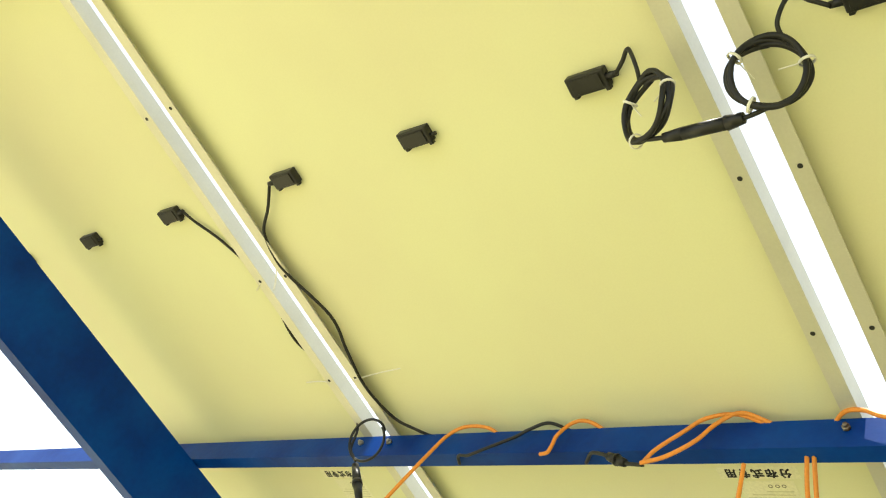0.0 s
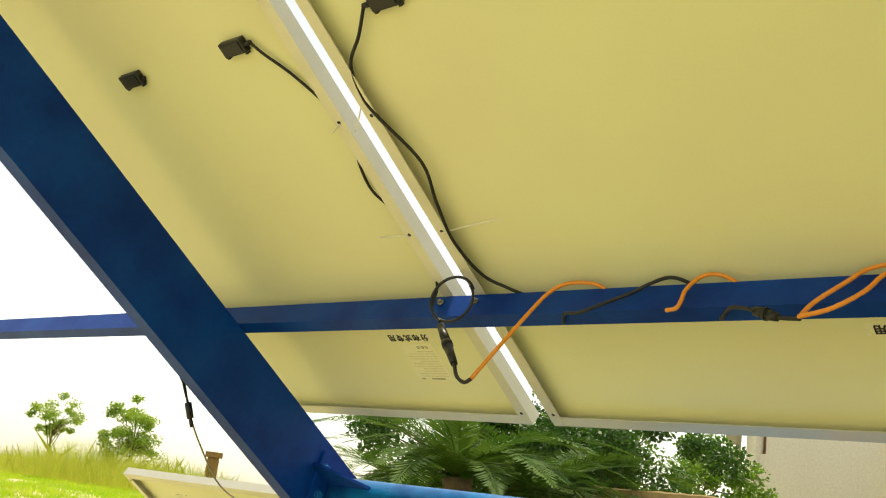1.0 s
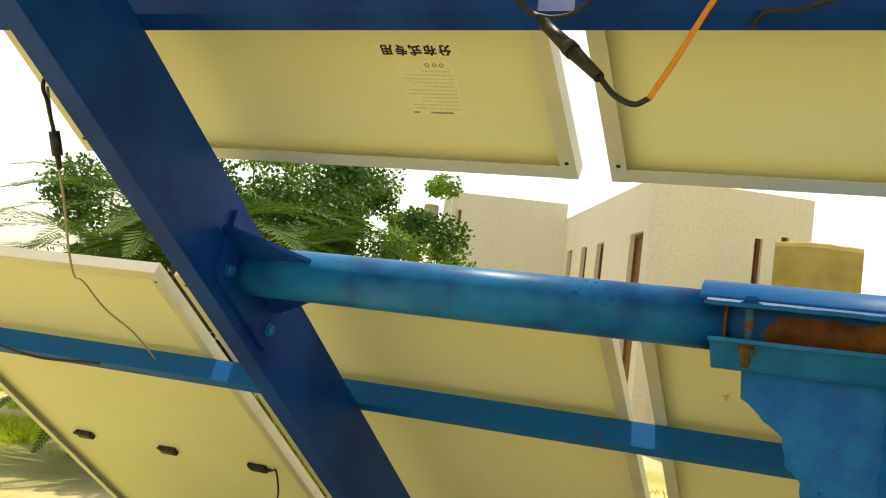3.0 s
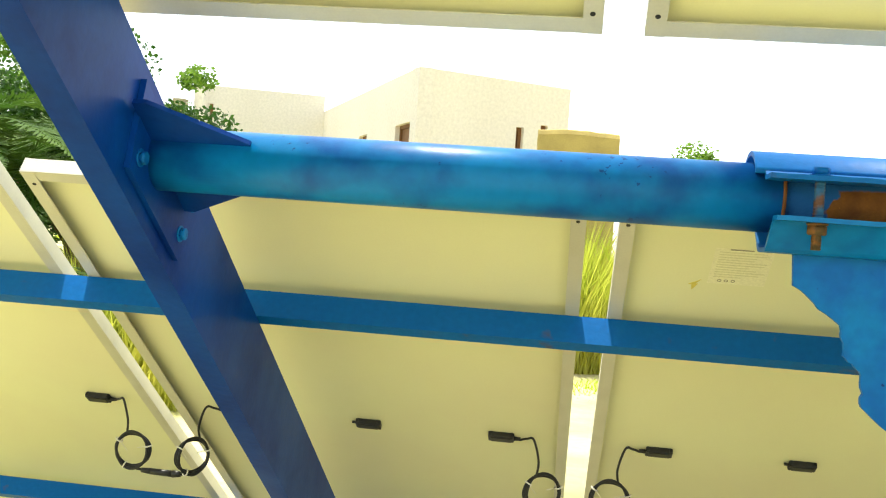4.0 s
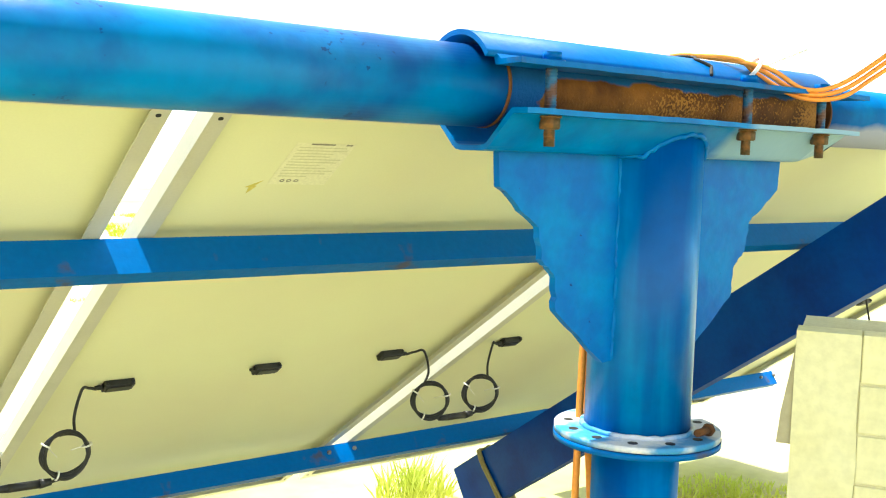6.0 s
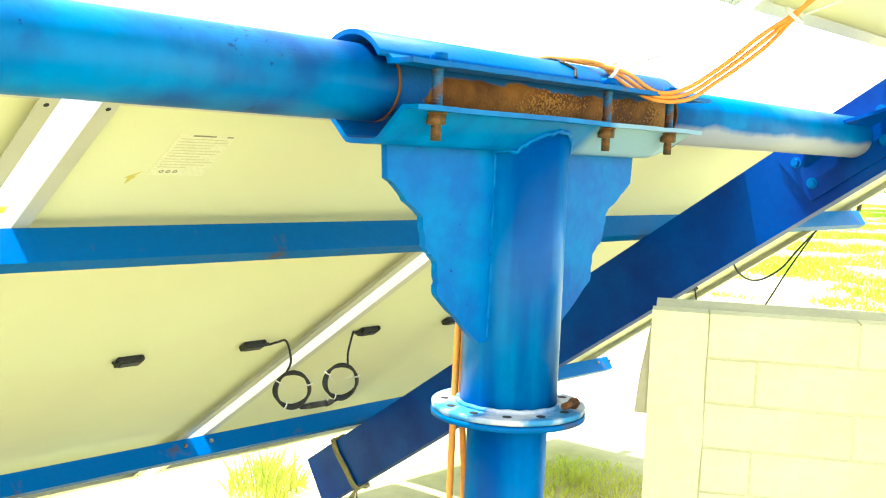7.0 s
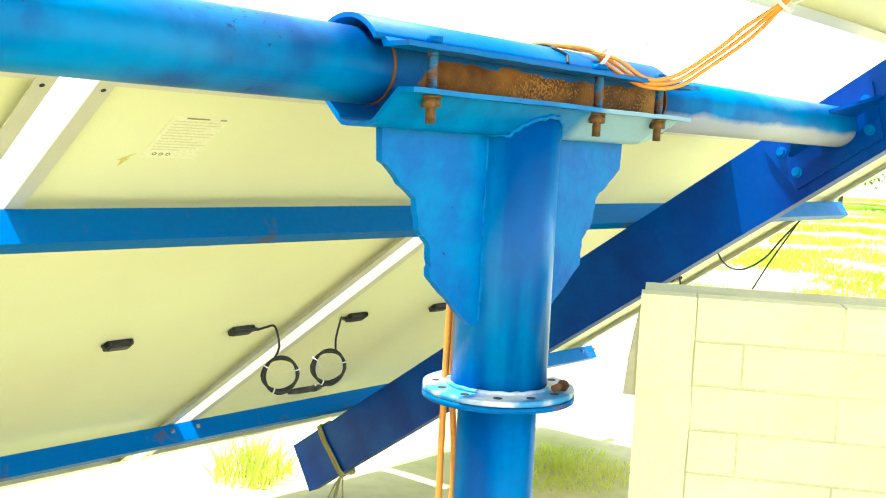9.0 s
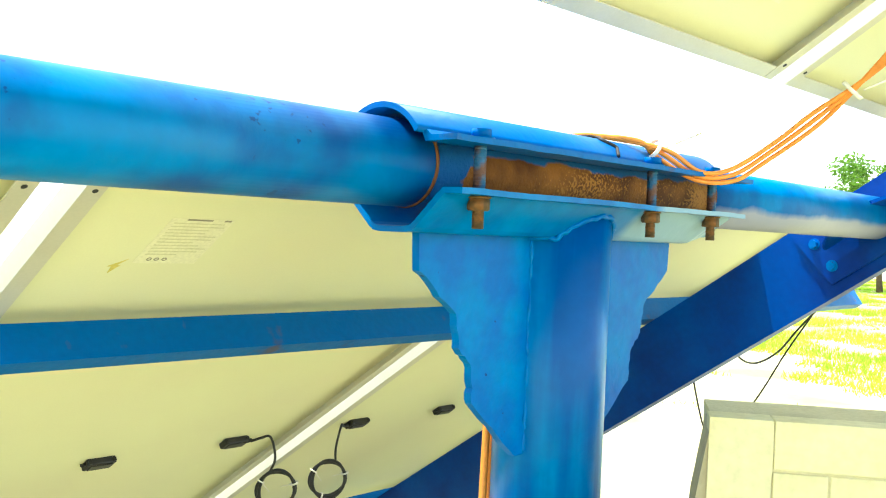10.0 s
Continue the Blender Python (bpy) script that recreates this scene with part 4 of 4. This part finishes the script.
# ---- house across the yard ----
def wall_run(parent, a, b, h, openings, thick=0.25):
    """A wall from a to b with real openings: (from, to, sill, head, kind)."""
    a, b = Vector((*a, 0)), Vector((*b, 0))
    d = b - a
    ln = d.length
    rot = Matrix.Translation(a) @ Matrix.Rotation(math.atan2(d.y, d.x), 4, "Z")
    xs = sorted({0.0, ln, *[v for o in openings for v in o[:2]]})
    bm = B()
    for x0, x1 in zip(xs, xs[1:]):
        hole = [o for o in openings if o[0] <= x0 + 1e-6 and o[1] >= x1 - 1e-6]
        if hole:
            if hole[0][2] > 0.05:
                box(bm, x0, x1, 0, thick, -0.2, hole[0][2])
            box(bm, x0, x1, 0, thick, hole[0][3], h)
        else:
            box(bm, x0, x1, 0, thick, -0.2, h)
    bmesh.ops.remove_doubles(bm, verts=bm.verts, dist=0.0005)
    w = part("wall", bm, PLASTER, parent)
    w.matrix_basis = rot
    for x0, x1, z0, z1, kind in openings:
        bm = B()
        e = 0.06
        for q in ((x0, x0 + e, z0, z1), (x1 - e, x1, z0, z1), (x0 + e, x1 - e, z1 - e, z1), (x0 + e, x1 - e, z0, z0 + e)):
            box(bm, q[0], q[1], 0.08, 0.16, q[2], q[3])
        f = part("door" if kind == "door" else "window", bm, WOOD, parent, "brown painted wooden frame")
        f.matrix_basis = rot
        # window panes are near-black sheets: the unlit room is put into their colour
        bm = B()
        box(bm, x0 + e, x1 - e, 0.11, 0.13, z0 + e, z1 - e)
        part("leaf" if kind == "door" else "dark_pane", bm, WOOD if kind == "door" else DARK, f)
    return w


def build_house():
    p = thing("house", pose(0, 0, 0), "flat-roofed cream plastered house with narrow windows and wooden doors", "house")
    Q, P0, C1, C2 = (-8.6, 19.8), (-5.9, 20.7), (-2.7, 14.2), (-0.36, 15.7)
    wall_run(p, Q, P0, 4.62, [(0.19, 0.42, 3.75, 4.22, "window")])
    wall_run(p, P0, C1, 4.28, [(0.55, 1.05, 1.0, 3.5, "window"), (2.05, 2.6, 1.0, 3.48, "window"), (3.5, 4.1, 1.0, 3.46, "window"), (6.05, 7.0, 0.4, 3.45, "door")])
    wall_run(p, C1, C2, 4.28, [(1.79, 1.93, 1.0, 3.54, "window"), (2.25, 2.38, 1.0, 3.62, "window")])
    wall_run(p, C2, (-2.4, 22.5), 4.28, [])
    wall_run(p, (-2.4, 22.5), (-7.5, 24.5), 4.28, [])
    wall_run(p, (-7.5, 24.5), Q, 4.62, [])
    bm = B()
    prism(bm, [(-8.2, 20.2), (-5.75, 21.0), (-2.55, 14.6), (-0.75, 15.75), (-2.6, 22.3), (-7.4, 24.2)], "z", 3.7, 3.85)
    part("roof", bm, CEMENT, p)
    bm = B()
    box(bm, -8.98, -8.72, 19.55, 19.8, 3.9, 4.25)
    part("roof_spout", bm, CEMENT, p)
    bm = B()
    rod(bm, (-8.75, 19.72, 0), (-8.75, 19.72, 3.9), 0.06, n=12)
    part("drain_pipe", bm, CEMENT, p)


build_house()


def mud_wall(a, b, h, label, material=TIMBER):
    """A low wall with a worn, uneven crest."""
    a, b = Vector((*a, 0)), Vector((*b, 0))
    d = b - a
    ln = d.length
    bm = B()
    n = 24
    rows = []
    for i in range(n + 1):
        x = ln * i / n
        t = h + 0.05 * noise.noise((x * 1.3, h, 0)) + 0.02 * noise.noise((x * 5, h, 1))
        rows.append([bm.verts.new((x, y, z)) for y, z in ((0, -0.2), (0, t - 0.08), (0.03, t - 0.02), (0.10, t), (0.30, t - 0.01), (0.35, t - 0.1), (0.35, -0.2))])
    for r0, r1 in zip(rows, rows[1:]):
        for k in range(6):
            bm.faces.new((r0[k], r1[k], r1[k + 1], r0[k + 1]))
    bm.faces.new(rows[0]), bm.faces.new(rows[-1][::-1])
    return solo("mud_wall", bm, material, label, "wall", m=Matrix.Translation(a) @ Matrix.Rotation(math.atan2(d.y, d.x), 4, "Z"))


mud_wall((-5.1, 8.2), (-3.0, 8.9), 2.17, "brown weathered mud wall before the house")
mud_wall((-0.75, 13.6), (0.45, 13.7), 3.36, "tall brown mud-plastered wall end beside the house", MUD)


# ---- trees and plants ----
def leaf_mass(bm_v, bm_f, c, r, n, size, rnd, flat=0.75):
    """Leaves scattered in an uneven clump."""
    for _ in range(n):
        d = Vector((rnd.gauss(0, 1), rnd.gauss(0, 1), rnd.gauss(0, 1))).normalized() * r * rnd.random() ** 0.45
        q = c + Vector((d.x, d.y, d.z * flat))
        a = Vector((rnd.gauss(0, 1), rnd.gauss(0, 1), rnd.gauss(0, 0.6))).normalized()
        b = a.orthogonal().normalized()
        b.rotate(Matrix.Rotation(rnd.uniform(0, 6.28), 3, a))
        l, w = size * rnd.uniform(0.7, 1.3), size * rnd.uniform(0.28, 0.45)
        i = len(bm_v)
        bm_v += [q, q + a * l * 0.5 + b * w, q + a * l, q + a * l * 0.5 - b * w]
        bm_f.append((i, i + 1, i + 2, i + 3))


def leaves_part(name, v, f, material, parent):
    me = bpy.data.meshes.new(name)
    me.from_pydata([tuple(q) for q in v], [], f)
    me.materials.append(material)
    ob = new(name, me)
    ob.parent = parent
    return ob


def build_tree(x, y, h, spread, seed, material, clumps, leaves, size, label, base=0.35):
    rnd = random.Random(seed)
    p = thing("tree", pose(x, y, 0), label, "tree", "trees of the yard")
    bm = B()
    top = Vector((rnd.uniform(-0.2, 0.2), rnd.uniform(-0.2, 0.2), h * 0.55))
    rod(bm, (0, 0, -0.1), top * 0.5, 0.05 * h / 2, 0.035 * h / 2, n=10)
    rod(bm, top * 0.5, top, 0.035 * h / 2, 0.02 * h / 2, n=10)
    trunk = part("trunk", bm, BARK, p)
    v, f = [], []
    for k in range(clumps):
        a = rnd.uniform(0, 6.28)
        rr = spread * rnd.random() ** 0.6
        z = h * (base + (1 - base) * rnd.random() * (1 - 0.35 * (rr / spread) ** 2))
        c = Vector((rr * math.cos(a), rr * math.sin(a), z))
        if k % 2 == 0:
            lb = B()
            mid = top.lerp(c, 0.5) + Vector((0, 0, 0.1))
            rod(lb, top * rnd.uniform(0.5, 1.0), mid, 0.012 * h / 2, 0.008 * h / 2, n=6, caps=False)
            rod(lb, mid, c, 0.008 * h / 2, 0.003 * h / 2, n=6, caps=False)
            part("limb", lb, BARK, trunk)
        leaf_mass(v, f, c, spread * rnd.uniform(0.16, 0.34), leaves, size, rnd)
    leaves_part("crown", v, f, material, p)
    return p


def build_palm(x, y, trunk_h, lean, nf, length, seed, label, up=1.0):
    rnd = random.Random(seed)
    p = thing("palm_tree", pose(x, y, 0), label, "palm tree", "palms of the yard")
    bm = B()
    n = 14
    for i in range(n):
        a, b = i / n, (i + 1) / n
        r = 0.20 - 0.05 * a
        rod(bm, (lean * a * a, 0, trunk_h * a - 0.05), (lean * b * b, 0, trunk_h * b), r * 0.9, r * 1.08, n=12)
    part("trunk", bm, BARK, p)
    crown = Vector((lean, 0, trunk_h))
    for k in range(nf):
        a = math.tau * k / nf + rnd.uniform(-0.2, 0.2)
        el = rnd.uniform(0.15, 1.25) * up
        L = length * rnd.uniform(0.8, 1.1)
        pts = []
        for i in range(15):
            t = i / 14
            ang = el - 1.5 * t * t
            q = crown + Vector((math.cos(a) * L * t * math.cos(el * 0.8 - 0.5 * t), math.sin(a) * L * t * math.cos(el * 0.8 - 0.5 * t), L * t * math.sin(el) - L * 0.62 * t * t))
            pts.append(q)
        v, f = [], []
        for i in range(1, 15):
            for s2 in range(4):
                t = (i - 1 + s2 / 4) / 14
                q = pts[i - 1].lerp(pts[i], s2 / 4)
                d = (pts[i] - pts[i - 1]).normalized()
                sd = d.cross(Vector((0, 0, 1)))
                sd = sd.normalized() if sd.length > 0.01 else Vector((1, 0, 0))
                ll = 0.42 * math.sin(math.pi * (0.12 + 0.84 * t)) * length / 2.4
                for e in (-1, 1):
                    w = d * 0.024
                    tip = q + (sd * e * 0.75 + d * 0.6 + Vector((0, 0, 0.12 - 0.2 * rnd.random()))) * ll
                    i0 = len(v)
                    v += [q - w, q.lerp(tip, 0.5) - w * 0.8, tip, q.lerp(tip, 0.5) + w * 0.8]
                    f.append((i0, i0 + 1, i0 + 2, i0 + 3))
        i0 = len(v)
        for i, q in enumerate(pts):
            v += [q + Vector((0.012, 0, 0)), q - Vector((0.012, 0, 0))]
            if i:
                j = i0 + 2 * i
                f.append((j - 2, j, j + 1, j - 1))
        leaves_part("frond", v, f, FROND, p)
    return p


# the dark broadleaf trees and palms behind the tube
build_tree(-6.0, 10.0, 3.6, 1.55, 4, LEAF_DARK, 50, 560, 0.065, "dense dark green broadleaf tree behind a mud wall", 0.40)
build_tree(-8.2, 9.8, 3.7, 1.7, 9, LEAF_DARK, 44, 480, 0.07, "dense dark green broadleaf tree behind a mud wall", 0.35)
build_palm(-5.9, 7.8, 1.9, 0.2, 40, 2.3, 12, "low date palm with a full crown of fronds")
build_palm(-5.35, 5.9, 0.9, 0.1, 40, 1.6, 44, "low date palm with a full crown of fronds")
build_palm(-5.25, 6.2, 2.0, -0.2, 30, 1.9, 21, "date palm with a stout trunk and arching fronds")
build_palm(-7.6, 8.0, 1.6, 0.1, 32, 2.3, 33, "low date palm with a full crown of fronds")
# light trees further off
build_tree(-9.6, 14.0, 4.4, 1.5, 31, LEAF, 30, 380, 0.08, "light green tree at the edge of the yard", 0.35)
build_tree(-7.3, 15.2, 4.4, 1.2, 32, LEAF, 26, 330, 0.08, "light green tree at the edge of the yard", 0.45)
build_tree(2.6, 21.0, 3.9, 1.5, 33, LEAF, 26, 330, 0.09, "light green tree beyond the yard", 0.5)
build_tree(-95.0, 50.0, 8.0, 2.6, 34, LEAF_PALE, 26, 150, 0.22, "thin young tree in the field", 0.45)
build_tree(-82.0, 51.0, 8.2, 3.0, 35, LEAF_PALE, 40, 190, 0.22, "bushy young tree in the field", 0.3)
build_tree(42.0, 13.0, 5.6, 2.6, 36, LEAF, 34, 300, 0.16, "green tree beyond the lawn", 0.3)
build_tree(47.0, 17.5, 4.6, 2.6, 37, LEAF, 30, 260, 0.16, "green tree beyond the lawn", 0.3)
build_tree(46.0, 9.0, 4.4, 2.4, 38, LEAF, 30, 260, 0.16, "green tree beyond the lawn", 0.3)


def build_shrub(x, y, r, h, seed, material, n, label):
    rnd = random.Random(seed)
    v, f = [], []
    for _ in range(n):
        a, rr = rnd.uniform(0, 6.28), r * rnd.random() ** 0.6
        q = Vector((rr * math.cos(a), rr * math.sin(a), 0))
        hh = h * (1 - 0.5 * (rr / r) ** 2) * rnd.uniform(0.5, 1.1)
        lean = Vector((rnd.gauss(0, 0.25), rnd.gauss(0, 0.25), 1)) * hh
        sd = Vector((rnd.gauss(0, 1), rnd.gauss(0, 1), 0)).normalized() * (0.004 + 0.005 * min(h, 1.0))
        i = len(v)
        m = q + lean * 0.55
        v += [q - sd, q + sd, m + sd * 0.8, q + lean + Vector((lean.x, lean.y, 0)) * 0.3, m - sd * 0.8]
        f.append((i, i + 1, i + 2, i + 3, i + 4))
    me = bpy.data.meshes.new("shrub")
    me.from_pydata([tuple(q) for q in v], [], f)
    me.materials.append(material)
    ob = new("shrub", me)
    ob.location = (x, y, -0.02 + (RISE if math.hypot(x - 2, y - 1.5) < 5 else 0))
    return tagged(ob, label, "shrub", "shrubs of the yard")


for x, y, r, h, s in ((-82.0, 47.5, 8.0, 4.2, 1), (-73.0, 49.0, 7.6, 3.4, 2), (-95.0, 48.5, 7.8, 2.6, 3), (-64.0, 52.5, 8.0, 1.9, 4)):
    build_shrub(x, y, r, h, s, GRASS, 6000, "tall yellow-green grass clump in the field")
for x, y, r, h, s in ((-0.1, 12.6, 0.9, 2.0, 11), (1.1, 12.7, 0.9, 1.9, 12), (2.3, 13.2, 0.9, 1.7, 13), (-3.9, 6.6, 0.9, 1.35, 14)):
    build_shrub(x, y, r, h, s, GRASS, 5200, "waist-high yellow-green weeds in the yard")
for x, y, r, h, s in ((1.90, 2.44, 0.17, 0.22, 5), (3.06, 1.66, 0.36, 0.06, 6)):
    build_shrub(x, y, r, h, s, GRASS, 190 if s == 5 else 800, "low tuft of green weeds on bare ground")


def build_grass(name, x0, x1, y0, y1, n, size, seed, label, thr):
    """Short grass in drifts, too fine to count."""
    rnd = random.Random(seed)
    v, f = [], []
    made = 0
    for _ in range(n * 6):
        if made >= n:
            break
        x, y = rnd.uniform(x0, x1), rnd.uniform(y0, y1)
        k = noise.noise((x * 0.35, y * 0.35, seed)) + 0.5 * noise.noise((x * 1.3, y * 1.3, seed))
        if k < thr:
            continue
        made += 1
        for _b in range(3):
            q = Vector((x + rnd.gauss(0, size * 0.5), y + rnd.gauss(0, size * 0.5), 0.0 + 0.05 * noise.noise((x * 0.5, y * 0.5, 0)) - 0.03))
            hh = size * rnd.uniform(0.5, 1.2)
            a = rnd.uniform(0, 6.28)
            sd = Vector((math.cos(a), math.sin(a), 0)) * size * 0.13
            tip = q + Vector((rnd.gauss(0, 0.5) * hh, rnd.gauss(0, 0.5) * hh, hh))
            i = len(v)
            v += [q - sd, q + sd, tip]
            f.append((i, i + 1, i + 2))
    me = bpy.data.meshes.new(name)
    me.from_pydata([tuple(q) for q in v], [], f)
    me.materials.append(GRASS_FINE)
    return tagged(new(name, me), label, "grass", kind="stuff")


build_grass("grass", -32, -6, 3, 26, 60000, 0.09, 2, "sparse yellow-green grass on sandy ground", 0.05)
build_grass("far_grass", -110, -30, 14, 62, 26000, 0.26, 6, "yellow-green grass in drifts across the field", -0.1)
build_grass("lawn", 6, 60, 0, 24, 75000, 0.11, 3, "sunlit yellow-green grass with sandy paths", -0.05)
build_grass("weeds", -2, 8, 5.5, 12, 1600, 0.07, 4, "thin weeds on bare ground below the panels", 0.2)


# ---- odds and ends in the field ----
def build_stump(x, y, h):
    p = thing("brick_pillar", pose(x, y, 0), "short worn brick pillar in the field", "pillar")
    bm = B()
    box(bm, -0.6, 0.6, -0.6, 0.6, -0.1, h * 0.45, 0.06)
    part("base", bm, RUST_BRICK, p)
    bm = B()
    box(bm, -0.36, 0.36, -0.36, 0.36, h * 0.45, h * 0.88, 0.06)
    part("shaft", bm, RUST_BRICK, p)
    bm = B()
    box(bm, -0.52, 0.52, -0.52, 0.52, h * 0.88, h, 0.04)
    part("cap", bm, RUST_BRICK, p)


build_stump(-69.0, 50.5, 3.9)


def build_rubble(x, y, seed):
    rnd = random.Random(seed)
    bm = B()
    bmesh.ops.create_icosphere(bm, subdivisions=2, radius=rnd.uniform(0.35, 0.75))
    for w in bm.verts:
        w.co *= 1 + 0.35 * noise.noise(w.co * 6 + Vector((seed, 0, 0)))
        w.co.z *= 0.6
    solo("stone", bm, RUST_BRICK if seed % 2 else CEMENT, "rough stone lying in the field", "stone", "stones of the field", m=pose(x, y, 0.04, 0, 0, seed * 40))


rs = random.Random(11)
for k in range(22):
    build_rubble(-50.0 - rs.uniform(0, 17), 49.0 + rs.uniform(-2.0, 5.0), k)
for k in range(3):
    bm = B()
    box(bm, -1.1, 1.1, -0.07, 0.07, 0, 0.05, 0.006)
    solo("plank", bm, CEMENT, "bleached timber plank lying on the ground", "plank", "planks on the ground", m=pose(-11.6 - 0.5 * k, 8.1 + 0.35 * k, 0.01, 0, 0, -28 + 9 * k))


def build_brush(x, y, r, h, seed):
    """A heap of cut, dried twigs."""
    rnd = random.Random(seed)
    bm = B()
    for _ in range(420):
        a, rr = rnd.uniform(0, 6.28), r * rnd.random() ** 0.6
        z = h * (1 - (rr / r) ** 2) * rnd.uniform(0.2, 1.0)
        q = Vector((rr * math.cos(a) * 1.7, rr * math.sin(a) * 0.8, z))
        d = Vector((rnd.gauss(0, 1), rnd.gauss(0, 1), rnd.gauss(0, 0.35))).normalized() * rnd.uniform(0.15, 0.4)
        rod(bm, q, q + d, 0.012, 0.004, n=4, caps=False)
    return solo("brush_pile", bm, DRY_TWIG, "heap of dry brown twigs on sandy ground", "brush pile", kind="stuff", m=pose(x, y, 0.0, 0, 0, -20))


build_brush(-12.6, 9.4, 0.95, 0.42, 17)
